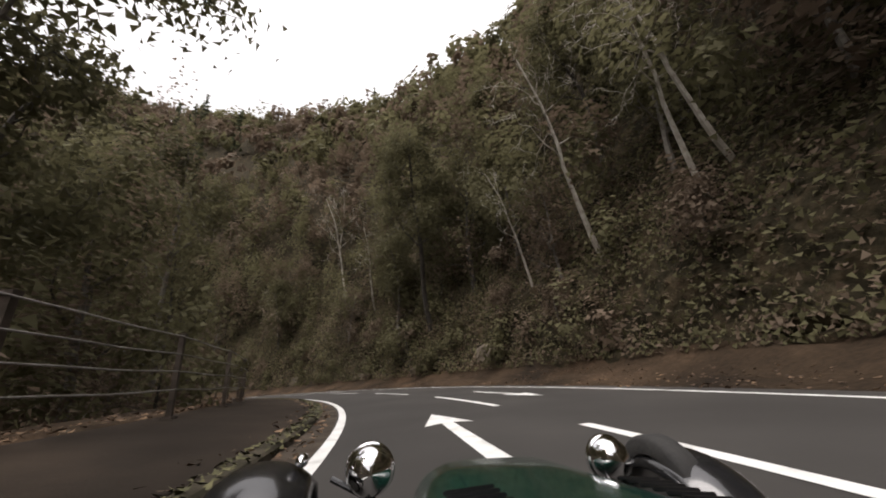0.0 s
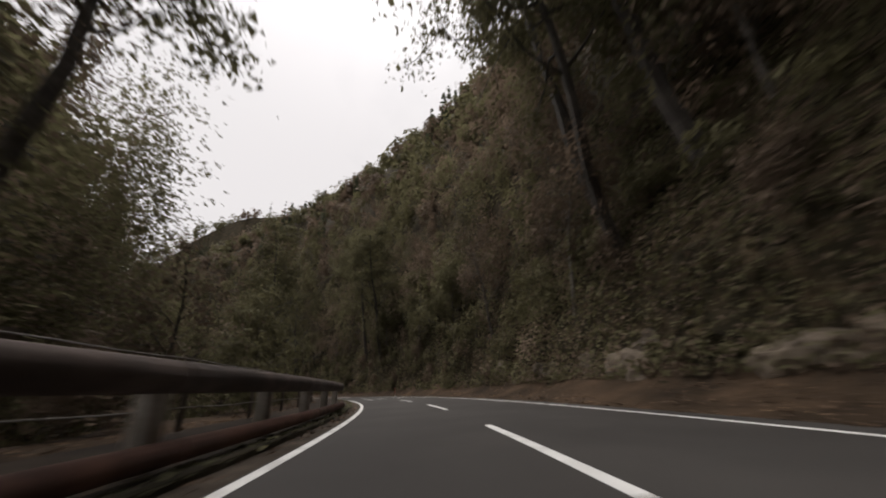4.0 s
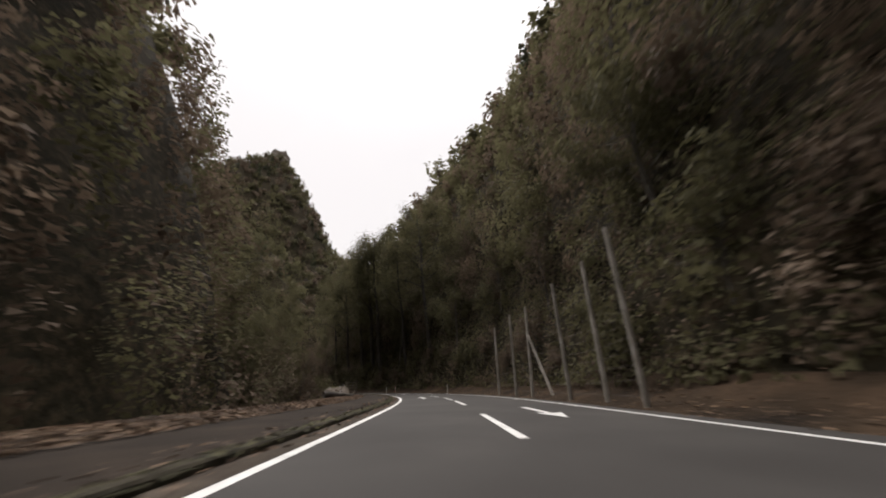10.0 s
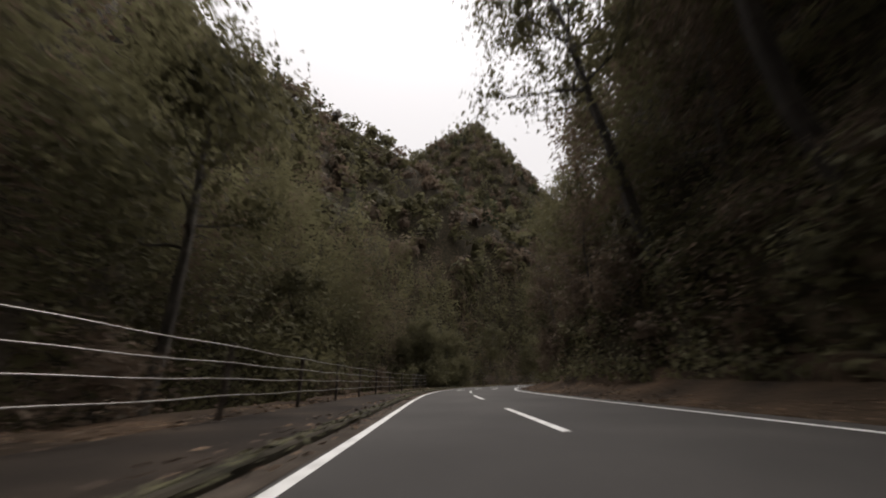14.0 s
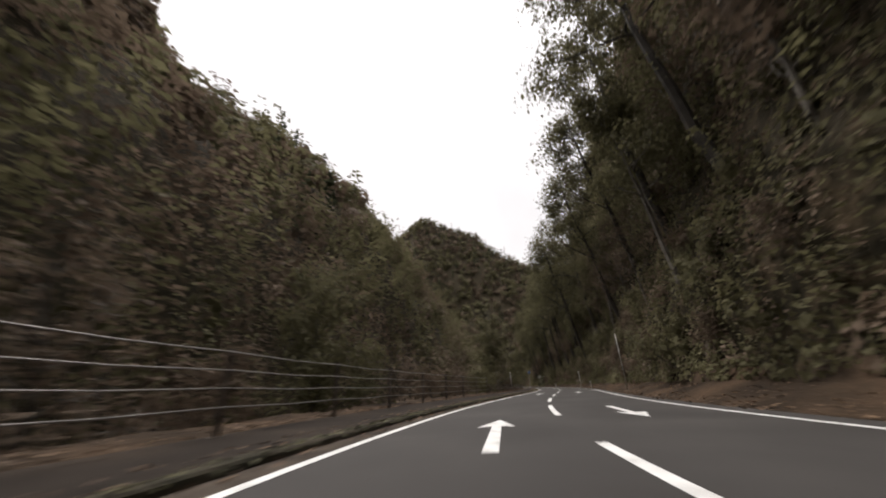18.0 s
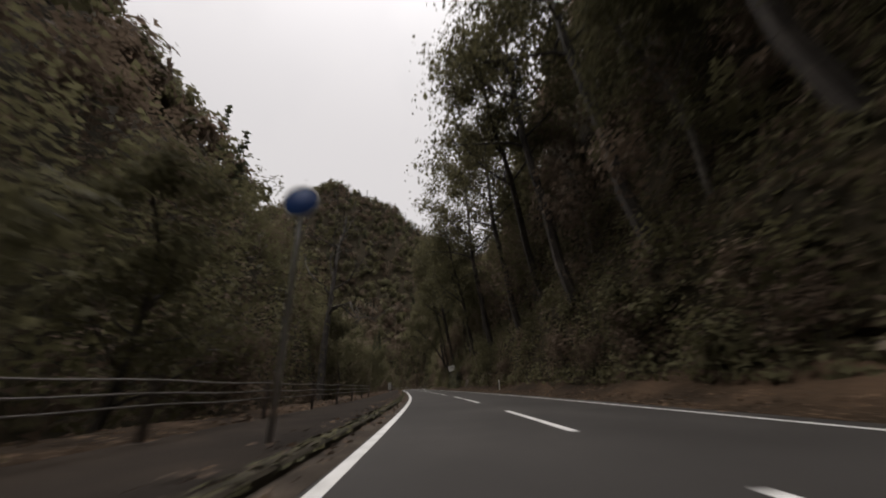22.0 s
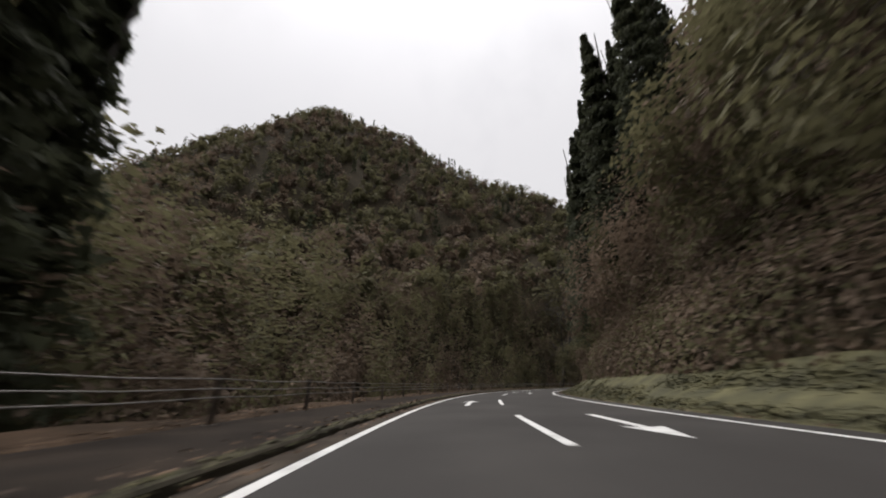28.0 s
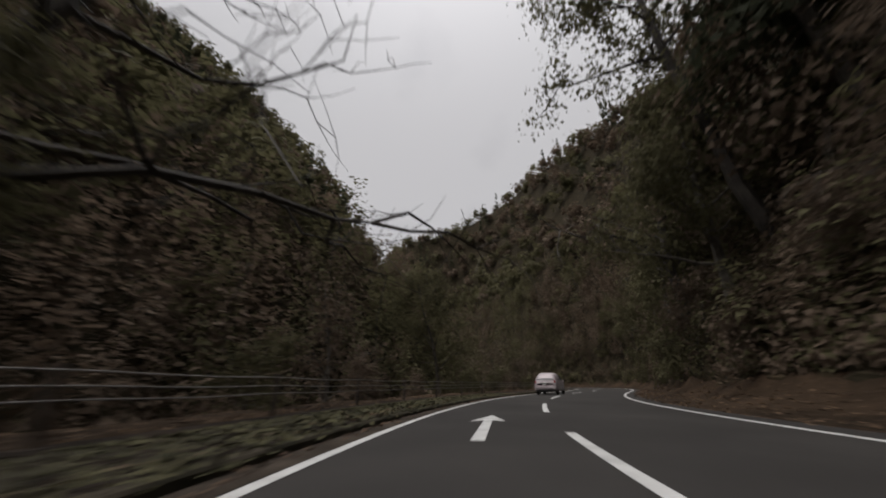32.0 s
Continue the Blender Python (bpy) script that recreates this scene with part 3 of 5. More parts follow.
def ground_z(s, u):
    """Height of the verge, the bank or the slope beside the road."""
    if u < 0:
        return float(np.interp(-u, [4.8, 5.2, 6.5, 7.6, 9.5, 12.5, 15, 17], [0.12, 0.2, 0.22, -0.2, -2.2, -5.2, -5.6, -5]))
    st = float(along(s, RIGHT_STEEP))
    return float(np.interp(u, [5.8, 6.9, BANK, BANK + 0.7, BANK + 1.4, BANK + 2.6, BANK + 4.5, BANK + 7, BANK + 14], [0, 0.2, 0.5, 1.4, 0.5 + 1.4 * st, 2.6 * st, 4.4 * st, 6.5 * st, 12.5 * st]))


# ---- trees that stand along the road ----
def branch(r, start, way, length, bits, crook, droop=0.0):
    """A crooked line of points."""
    pts, d, p = [np.array(start, float)], np.array(way, float), np.array(start, float)
    for k in range(bits):
        d = d + r.normal(size=3) * crook + np.array([0, 0, -droop])
        d /= np.linalg.norm(d)
        p = p + d * length / bits
        pts.append(p)
    return np.array(pts)


def taper(pts, r0, r1):
    n = len(pts) - 1
    rad = np.linspace(r0, r1, n + 1)
    return np.concatenate([pts[:-1], pts[1:], rad[:-1, None], rad[1:, None]], 1)


def grow(r, tall, trunk_r, first, limbs, reach, subs, twigs, lean=(0, 0), rise=0.45, crook=0.18):
    """Trunk, limbs, branches and twigs of one tree, and the places of its twig ends."""
    trunk = branch(r, (0, 0, -0.4), (lean[0], lean[1], 1), tall, 9, 0.07)
    segs, tips = [taper(trunk, trunk_r, trunk_r * 0.22)], [trunk[-1]]
    for k in range(limbs):
        f = first + (0.97 - first) * (k + r.uniform(0, 0.8)) / limbs
        i = f * 9
        base = trunk[int(i)] + (trunk[min(int(i) + 1, 9)] - trunk[int(i)]) * (i - int(i))
        ang = k * 2.4 + r.uniform(-0.5, 0.5)
        way = np.array([math.cos(ang), math.sin(ang), rise + 0.5 * f * r.uniform(0.5, 1.4)])
        ln = reach * (1.15 - 0.65 * f) * r.uniform(0.75, 1.2)
        limb = branch(r, base, way / np.linalg.norm(way), ln, 6, crook)
        lr = trunk_r * (1 - f * 0.75) * 0.45
        segs.append(taper(limb, lr, lr * 0.2))
        tips.append(limb[-1])
        for j in range(subs):
            q = limb[2 + int(r.integers(0, 5))]
            w = limb[-1] - limb[0]
            w = w / np.linalg.norm(w) + r.normal(size=3) * 0.7
            sub = branch(r, q, w / np.linalg.norm(w), ln * r.uniform(0.3, 0.55), 4, crook * 1.3)
            segs.append(taper(sub, lr * 0.35, 0.012))
            tips.extend(sub[2:])
            for n in range(twigs):
                q2 = sub[1 + int(r.integers(0, 4))]
                w2 = (sub[-1] - sub[0]) / (np.linalg.norm(sub[-1] - sub[0]) + 1e-6) + r.normal(size=3) * 0.8
                tw = branch(r, q2, w2 / np.linalg.norm(w2), ln * r.uniform(0.12, 0.26), 2, 0.3)
                segs.append(taper(tw, 0.014, 0.006))
                tips.append(tw[-1])
    return np.concatenate(segs), np.array(tips)


def make_tree(name, label, seed, tall, trunk_r, first, limbs, reach, subs, twigs, leaves, leaf, mat, lean=(0, 0), puff=0.45, rise=0.45, crook=0.18, bark=None):
    r = np.random.default_rng(seed)
    segs, tips = grow(r, tall, trunk_r, first, limbs, reach, subs, twigs, lean, rise, crook)
    tree = thing(name, label, "tree", "trees along the road")
    thick = segs[:, 6] > 0.03
    part("trunk", quads_mesh("trunk", tubes(segs[thick], 6), bark or M_BARK), tree)
    if (~thick).any():
        tagged(part("branchwork", quads_mesh("branchwork", tubes(segs[~thick], 3), bark or M_BARK), tree), kind="stuff")
    if leaves:
        pick = r.integers(0, len(tips), leaves)
        off = r.normal(size=(leaves, 3)) * puff
        at = tips[pick] + off
        away = off / puff + (at - tips.mean(0)) / reach
        part("crown", quads_mesh("crown", leaf_quads(at, leaf * r.uniform(0.6, 1.4, leaves), r, away), mat), tree)
    return tree


def make_cedar(seed, tall):
    r = np.random.default_rng(seed)
    tree = thing("cedar_tree", "tall dark green cedar with a narrow pointed crown", "tree", "cedars along the road")
    trunk = branch(r, (0, 0, -0.4), (0, 0, 1), tall * 0.97, 8, 0.015)
    segs = [taper(trunk, 0.28, 0.03)]
    n = 9000
    h = r.uniform(0.12, 1, n) ** 0.9
    rad = (1.03 - h) * tall * 0.17 * np.sqrt(r.uniform(0.15, 1, n)) * (0.8 + 0.25 * np.sin(h * 75 + r.uniform(0, 1.5, n)))
    ang = r.uniform(0, 6.283, n)
    for k in range(40):
        f = r.uniform(0.12, 0.95)
        a = r.uniform(0, 6.283)
        b0 = np.array([0, 0, f * tall])
        segs.append(taper(branch(r, b0, (math.cos(a), math.sin(a), 0.1), (1 - f) * tall * 0.15 + 0.3, 3, 0.1, 0.05), 0.04, 0.01))
    part("trunk", quads_mesh("trunk", tubes(np.concatenate(segs), 6), M_BARK), tree)
    at = np.stack([np.cos(ang) * rad, np.sin(ang) * rad, h * tall - 0.25 * rad], 1)
    part("crown", quads_mesh("crown", leaf_quads(at, 0.2 * r.uniform(0.5, 1.5, n), r, np.stack([np.cos(ang), np.sin(ang), np.full(n, 0.3)], 1), 1.1), M_LEAF_CEDAR), tree)
    return tree


M_BARK_DARK = material("dark_bark", [(0.018, 0.015, 0.012), (0.04, 0.033, 0.027), (0.08, 0.068, 0.056)], 2.0, 0.85, bump=0.8, fine=14)
M_BARK_PALE = material("pale_bark", [(0.16, 0.14, 0.12), (0.3, 0.27, 0.23), (0.45, 0.42, 0.37)], 3.0, 0.85, bump=0.6, fine=14, piece=0.2)
EVERGREEN = [make_tree("evergreen_tree", "broad-leaved evergreen tree with dark dense crown", 50 + k, t, 0.2, f, 14, rc, 5, 0, 6000, 0.12, M_LEAF_GREEN, lean=(lx, 0))
             for k, (t, f, rc, lx) in enumerate(((11, 0.25, 3.6, 0.05), (13.5, 0.35, 4.2, -0.05), (9.5, 0.2, 3.4, 0.0), (15, 0.4, 4.4, 0.05)))]
WINTER = [make_tree("winter_tree", "grey-brown leafless winter tree with dense twigs", 70 + k, t, 0.16, f, 14, rc, 6, 3, 1800, 0.11, M_LEAF_BROWN, lean=(lx, 0), puff=0.3)
          for k, (t, f, rc, lx) in enumerate(((10, 0.2, 3.6, 0.1), (12, 0.3, 4.0, -0.1), (8, 0.15, 3.2, 0.0)))]
CEDARS = [make_cedar(90, 20.0), make_cedar(91, 25.0)]
SHRUBS = [make_tree("shrub", lab, 80 + k, 2.2, 0.05, 0.05, 8, 1.5, 2, 0, 1300, 0.085, mt, puff=0.28)
          for k, (lab, mt) in enumerate((("dark green roadside shrub", M_LEAF_GREEN), ("dry brown roadside shrub", M_LEAF_BROWN), ("brown and withered roadside shrub", M_LEAF_BROWN)))]
for ob in SHRUBS:
    tagged(ob, category="shrub", group="shrubs beside the road")
used = set()


def plant(proto, s, u, turn, size=1.0, dz=0.0):
    """Stand a tree at a place beside the road: first the tree itself, then copies."""
    p = on_road(s, u, ground_z(s, u) + dz)
    m = pose(p[0], p[1], p[2], 0, 0, turn) @ Matrix.Scale(size, 4)
    if proto.name not in used:
        used.add(proto.name)
        proto.matrix_world = m
        return proto
    return copy_thing(proto, m)


OPEN_LEFT = [(488, 527), (196, 262), (133, 158), (597, 668)]   # stretches with open ground beyond the footway
r = np.random.default_rng(5)
s = -14.0
while s < 760:
    if not any(a < s < b for a, b in OPEN_LEFT):
        proto = EVERGREEN[int(r.integers(4))] if r.uniform() < 0.55 else WINTER[int(r.integers(3))]
        spot = (-r.uniform(8.6, 11.0), r.uniform(0, 360), r.uniform(0.8, 1.15))
        if not (405 < s < 423 or 44 < s < 68 or 537 < s < 552):
            plant(proto, s, *spot)
    s += r.uniform(9, 14)
s = -14.0
while s < 760:
    proto = EVERGREEN[int(r.integers(4))] if r.uniform() < 0.5 else WINTER[int(r.integers(3))]
    if not 566 < s < 645:
        plant(proto, s, r.uniform(9.0, 11.0), r.uniform(0, 360), r.uniform(0.75, 1.1))
    s += r.uniform(8, 13)
s = -14.0
while s < 740:
    if not 585 < s < 625:
        plant(SHRUBS[int(r.integers(3))], s, r.uniform(8.3, 9.4), r.uniform(0, 360), r.uniform(0.7, 1.5))
    s += r.uniform(4.0, 7.0)
s = -14.0
while s < 740:
    if not any(a < s < b for a, b in OPEN_LEFT):
        plant(SHRUBS[int(r.integers(3))], s, -r.uniform(6.4, 7.6), r.uniform(0, 360), r.uniform(0.6, 1.1))
    s += r.uniform(5.0, 9.0)
for s, u, k, size in ((629, 11.4, 0, 1.25), (633, 12.6, 1, 1.05), (645, 9.8, 1, 1.2), (651.5, 8.6, 1, 1.25), (657, 8.9, 1, 1.3), (662, 9.8, 1, 1.3), (667, 10.8, 1, 1.35), (671, 11.2, 0, 1.4), (676, 12.5, 1, 1.2), (683, 12, 1, 1.1), (616, 17, 1, 1.15), (620, 21, 1, 1.2), (623, 14.5, 0, 1.3), (627, 18, 1, 1.1), (631, 13.5, 1, 1.1), (636, 16.5, 1, 1.15), (641, 12.5, 0, 1.25), (646, 15.5, 1, 1.05), (652, 12.0, 1, 1.05), (657, 14.0, 0, 1.2),
                      (663, 11.5, 1, 0.95), (593, -11.5, 0, 1.0), (596, -13.5, 0, 1.0)):
    plant(CEDARS[k], s, u, s * 37 % 360, size)

# ---- trees with a character of their own ----
def toward(s, side):
    """The turn that points a leaning tree's lean across the road."""
    return math.degrees(float(np.interp(s, ROAD_S, ROAD_H))) + (180 if side > 0 else 0)


OVERHANG = [make_tree("leaning_tree", "evergreen tree leaning out over the road", 120 + k, t, 0.22, 0.4, 15, 4.4, 6, 1, 9000, 0.1, M_LEAF_GREEN, lean=(ln, 0), puff=0.36, bark=M_BARK_DARK)
            for k, (t, ln) in enumerate(((15, 0.32), (17, 0.22), (14, 0.6)))]
SLENDER = [make_tree("slender_tree", "tall slender dark tree with an open leafy crown", 130 + k, t, 0.17, 0.5, 12, 3.6, 5, 3, 4200, 0.1, M_LEAF_GREEN, puff=0.4, rise=0.9, crook=0.25)
           for k, t in enumerate((14, 17))]
BARE = [make_tree("bare_tree", "leafless tree with crooked spreading branches", 140 + k, t, 0.34, 0.35, 11, rc, 6, 5, 0, 0.1, M_LEAF_BROWN, lean=(ln, 0), rise=0.5, crook=0.3, bark=M_BARK_DARK)
        for k, (t, rc, ln) in enumerate(((12, 6.0, 0.05), (13, 8.0, 0.35)))]
PALE = make_tree("pale_tree", "pale-barked crooked tree leaning on the slope", 153, 12, 0.13, 0.4, 9, 4.2, 4, 4, 0, 0.1, M_LEAF_BROWN, lean=(0.03, 0.0), rise=0.9, crook=0.3, bark=M_BARK_PALE)
# leaning trees on the slope, first half of the road, then second
for s, u, k, size in ((26, 9.6, 0, 0.9), (74, 10.5, 0, 0.85), (86, 9.4, 1, 1.0), (93, 11, 1, 1.2), (97, 10, 0, 1.0), (100, 12, 1, 1.2), (144, 9.5, 0, 1.0), (152, 10, 1, 0.9), (190, 9.6, 1, 0.95), (206, 10.5, 0, 0.9), (266, 9.6, 1, 1.0), (275, 9.4, 0, 1.0), (285, 9.2, 0, 1.25), (289, 9.6, 0, 1.2), (293, 9.2, 1, 1.05), (301, 9.6, 0, 1.0), (309, 10, 1, 0.9), (355, 12, 1, 0.8), (366, 11, 0, 0.7)):
    plant(OVERHANG[k], s, u, toward(s, u), size * 1.3)
for s, u, k, size in ((395, 11, 1, 0.85), (404, 11, 1, 0.85), (412, 10.5, 0, 0.8), (425, 10, 0, 0.9), (441, 9.6, 1, 1.0), (457, 9.2, 0, 1.2), (468, 9.8, 1, 1.0), (476, 9.8, 1, 1.05), (484, 9.6, 1, 1.1), (491, 10.4, 0, 1.15), (496, 9.6, 1, 1.0), (507, 9.4, 1, 1.1), (516, 9.2, 0, 1.0), (527, 10.5, 0, 1.0), (537.5, 9.3, 0, 1.25), (541, 8.9, 2, 0.9), (547, 9.4, 0, 1.0), (554, 9.4, 1, 1.0), (688, 11.0, 1, 0.9)):
    plant(OVERHANG[k], s, u, toward(s, u), size * 1.3)
for s, u, k, size in ((-6, -8.4, 1, 1.0), (30, -8.2, 0, 1.0), (78, -8.6, 1, 1.0), (83, -9.6, 0, 1.05), (90, -8.4, 0, 0.95), (144, -8.6, 0, 1.0), (148, -9.8, 1, 1.0), (166, -8.6, 0, 1.05), (171, -9.2, 1, 0.9), (288, -8.8, 0, 0.85), (6, -9.2, 0, 0.8)):
    plant(SLENDER[k], s, u, s * 53 % 360, size * 1.3)
for s, u, k, size in ((141, -8.6, 0, 1.2), (203, -10.4, 1, 1.15), (673, 9.0, 1, 1.75), (699, 9.4, 0, 1.0)):
    plant(BARE[k], s, u, toward(s, u) + (0 if k else 40), size)
CROWN = make_tree("bare_tree", "tall leafless tree with forked rising branches", 145, 22, 0.38, 0.38, 11, 9.5, 6, 3, 0, 0.1, M_LEAF_BROWN, rise=0.9, crook=0.28, bark=M_BARK_DARK)
plant(CROWN, 507, -12.0, 20, 1.4, 2.4)
plant(BARE[1], 674.5, -15.5, toward(676, -1) + 8, 1.65, 0.2)
SLOPING = make_tree("pale_tree", "pale-barked tree leaning far out from the slope", 154, 11, 0.15, 0.45, 9, 4.0, 4, 4, 0, 0.1, M_LEAF_BROWN, lean=(0.34, 0.05), rise=0.8, crook=0.3, bark=M_BARK_PALE)
for proto, s, u, turn, size in ((SLOPING, 12, 10.2, 5, 1.0), (SLOPING, 7.2, 10.9, -10, 0.85), (SLOPING, 7.9, 10.4, 12, 0.8), (PALE, 16, 9.8, -20, 0.7), (PALE, 29.5, 12.3, 15, 1.0), (PALE, 42, 12.6, -10, 1.75),
                                (PALE, 46.5, 15.8, 40, 1.6), (SLOPING, 36, 11.5, 20, 0.9), (PALE, 52, 10.8, 0, 0.8), (PALE, 450, 10.6, 10, 0.9)):
    plant(proto, s, u, toward(s, u) + turn, size)

# ---- fences, rails and kerb-side things on the footway ----
M_CABLE = material("dull_galvanised_cable", [(0.13, 0.12, 0.11), (0.22, 0.205, 0.19), (0.32, 0.3, 0.28)], 6.0, 0.55, 0.6, bump=0.2, fine=80)
M_POST = material("brown_painted_steel", [(0.03, 0.022, 0.017), (0.06, 0.045, 0.035), (0.1, 0.08, 0.065)], 5.0, 0.6, 0.2, bump=0.2, fine=60, piece=0.3)
M_CONCRETE = material("stained_concrete", [(0.135, 0.1215, 0.1013), (0.27, 0.243, 0.2093), (0.4455, 0.405, 0.3645)], 1.5, 0.9, bump=0.5, fine=30, piece=0.2)
M_GALV = material("grey_galvanised_steel", [(0.28, 0.28, 0.28), (0.38, 0.38, 0.38), (0.5, 0.5, 0.5)], 4.0, 0.45, 0.7, bump=0.1, fine=60)
M_WHITE = material("weathered_white_paint", [(0.4, 0.39, 0.36), (0.62, 0.61, 0.58), (0.74, 0.73, 0.7)], 3.0, 0.6, bump=0.15, fine=50)
M_BLUE = material("blue_sign_paint", [(0.012, 0.05, 0.19), (0.018, 0.075, 0.28), (0.03, 0.1, 0.34)], 3.0, 0.45, bump=0.1, fine=50)
M_RED = material("red_reflective_band", [(0.3, 0.02, 0.015), (0.45, 0.03, 0.02), (0.55, 0.05, 0.035)], 5.0, 0.4, bump=0.1, fine=50)
M_BLACK = material("black_paint", [(0.012, 0.012, 0.012), (0.02, 0.02, 0.02), (0.035, 0.034, 0.033)], 5.0, 0.5, bump=0.1, fine=60)
M_ROCK = material("weathered_rock", [(0.04, 0.031, 0.022), (0.09, 0.07, 0.05), (0.17, 0.138, 0.1)], 0.9, 0.9, bump=1.0, fine=8, depth=0.06, piece=0.25)
M_MOSS = material("mossy_grass", [(0.03, 0.029, 0.014), (0.066, 0.063, 0.027), (0.12, 0.11, 0.05)], 1.2, 0.9, bump=0.6, fine=20, island=0.3)


def cable_fence(s0, s1, u, levels, tall, gap=4.0):
    """Steel posts with cables strung between, following the road."""
    fence = thing("cable_fence", "brown steel posts strung with four cables" if len(levels) == 4 else "low brown steel posts strung with three cables", "fence", "fences beside the footway")
    base = left_z - 0.02
    post = bpy.data.meshes.new("post")
    bm = bmesh.new()
    for w, d, h0, h1 in ((0.09, 0.09, -0.2, tall), (0.12, 0.12, tall - 0.02, tall + 0.03), (0.2, 0.2, -0.02, 0.03)):
        made = bmesh.ops.create_cube(bm, size=1.0)["verts"]
        bmesh.ops.scale(bm, vec=(w, d, h1 - h0), verts=made)
        bmesh.ops.translate(bm, vec=(0, 0, (h0 + h1) / 2), verts=made)
    bm.to_mesh(post)
    bm.free()
    post.materials.append(M_POST)
    n = max(int(round((s1 - s0) / gap)), 1)
    for k in range(n + 1):
        ob = part("post", post, fence)
        at = s0 + (s1 - s0) * k / n
        ob.matrix_world = road_pose(at, u + camber(at) * 0.6, base + camber(at))
    for z in levels:
        st = np.arange(s0, s1 + 0.01, 1.0)
        sag = 0.03 * np.sin((st - s0) / (s1 - s0) * n * np.pi) ** 2
        part("cable", pipe("cable", on_road(st, u + 0.07 + camber(st) * 0.6, base + z - sag + camber(st)), 0.014, M_CABLE, 5), fence)


HIGH, LOW = (0.5, 0.82, 1.13, 1.46), (0.52, 0.68, 0.86)
for s0, s1 in ((-36, 197), (253, 334), (352, 412), (528, 578)):
    cable_fence(s0, s1, -4.85, HIGH, 1.5)
for s0, s1 in ((413, 491), (579, 720)):
    cable_fence(s0, s1, -4.85, LOW, 0.9)


M_BEAM = material("dark_reddish_timber", [(0.02, 0.013, 0.01), (0.045, 0.03, 0.023), (0.09, 0.062, 0.05)], 2.5, 0.85, bump=0.6, fine=25, piece=0.25)
M_RUST = material("rusty_brown_rail", [(0.05, 0.022, 0.015), (0.1, 0.045, 0.03), (0.16, 0.08, 0.055)], 3.0, 0.85, bump=0.5, fine=30, piece=0.25)


def beam_rail(s0, s1, u):
    """A barrier of a stout rounded top beam on pale posts, with a low wheel rail before them."""
    rail = thing("beam_barrier", "dark weathered barrier: stout top beam on pale posts", "barrier")
    n = int((s1 - s0) / 3.0)
    post = box_mesh("post", (0.2, 0.26, 1.2), M_CONCRETE, (0, 0, 0.42), 0.03)
    for k in range(n + 1):
        ob = part("post", post, rail, "pale concrete post")
        ob.matrix_world = road_pose(s0 + 3.0 * k, u - 0.2, 0.05)
    for z, rad, off, mat in ((0.94, 0.16, 0.0, M_BEAM), (0.26, 0.11, 0.12, M_RUST)):
        for k in range(n // 2):
            st = np.linspace(s0 + 6 * k, s0 + 6 * k + 5.96, 7)
            part("beam", pipe("beam", on_road(st, u + off, z), rad, mat, 12), rail)


beam_rail(58, 101, -2.5)


def upright(name, label, category, s, u, z0, tall, radius, mat, group=""):
    ob = thing(name, label, category, group, road_pose(s, u, z0))
    part("pole", lathe("pole", [(0, -0.3), (radius, -0.3), (radius, tall), (radius * 0.7, tall + 0.02), (0, tall + 0.03)], mat, 12), ob)
    return ob


def delineator(s, u, banded):
    z = ground_z(s, u) if u > 5.8 else left_z
    ob = thing("delineator_post", "white roadside marker post with red bands" if banded else "white plastic roadside marker post", "marker post", "roadside marker posts", road_pose(s, u, z))
    part("post", lathe("post", [(0, -0.2), (0.05, -0.2), (0.05, 0.86), (0.035, 0.9), (0, 0.905)], M_WHITE, 12), ob)
    for h in ((0.25, 0.5, 0.75) if banded else (0.72,)):
        part("band", lathe("band", [(0.0515, h - 0.06), (0.053, h - 0.055), (0.053, h + 0.055), (0.0515, h + 0.06)], M_RED if banded else M_GALV, 12), ob)


for s, u, banded in ((131.35, 6.4, True), (274, 6.6, True), (496, 6.8, False), (661.9, 6.8, False), (254, 6.3, False), (277, 6.3, False), (213, 6.3, False), (440, 6.3, False)):
    delineator(s, u, banded)

sign = upright("round_road_sign", "round blue road sign on a grey steel pole", "road sign", 467.2, -2.9, left_z, 3.9, 0.035, M_GALV)
disc = part("disc", lathe("disc", [(0, -0.012), (0.29, -0.012), (0.3, 0), (0.29, 0.012), (0, 0.012)], M_BLUE, 32, "y"), sign, "blue enamelled disc")
disc.matrix_world = road_pose(467.2, -2.9, left_z + 3.6) @ pose(0, -0.05, 0)
rim = part("rim", lathe("rim", [(0.27, -0.017), (0.305, -0.017), (0.305, 0.014), (0.27, 0.014)], M_WHITE, 32, "y"), disc, "white rim")
rim.matrix_world = road_pose(467.2, -2.9, left_z + 3.6) @ pose(0, -0.055, 0)

plate = thing("distance_plate", "small upright white plate with dark marks on two legs", "road sign", m=road_pose(526.5, -4.55, 0.12))
part("panel", box_mesh("panel", (0.42, 0.03, 1.1), M_WHITE, (0, 0, 0.95), 0.008), plate)
for x in (-0.15, 0.15):
    part("leg", box_mesh("leg", (0.045, 0.045, 0.9), M_GALV, (x, 0.04, 0.2), 0.006), plate)
for z, w in ((1.3, 0.24), (1.02, 0.2), (0.72, 0.24)):
    part("dark_bar", box_mesh("dark_bar", (w, 0.006, 0.13), M_BLACK, (0, -0.018, z), 0.002), plate)

for s, u, tall in ((410, 6.7, 4.2), (457, 6.8, 3.0), (432.5, -5.3, 2.5)):
    upright("marker_pole", "slim pale pole standing on the leafy bank", "pole", s, u, ground_z(s, u), tall, 0.04, M_WHITE, "slim poles on the bank")

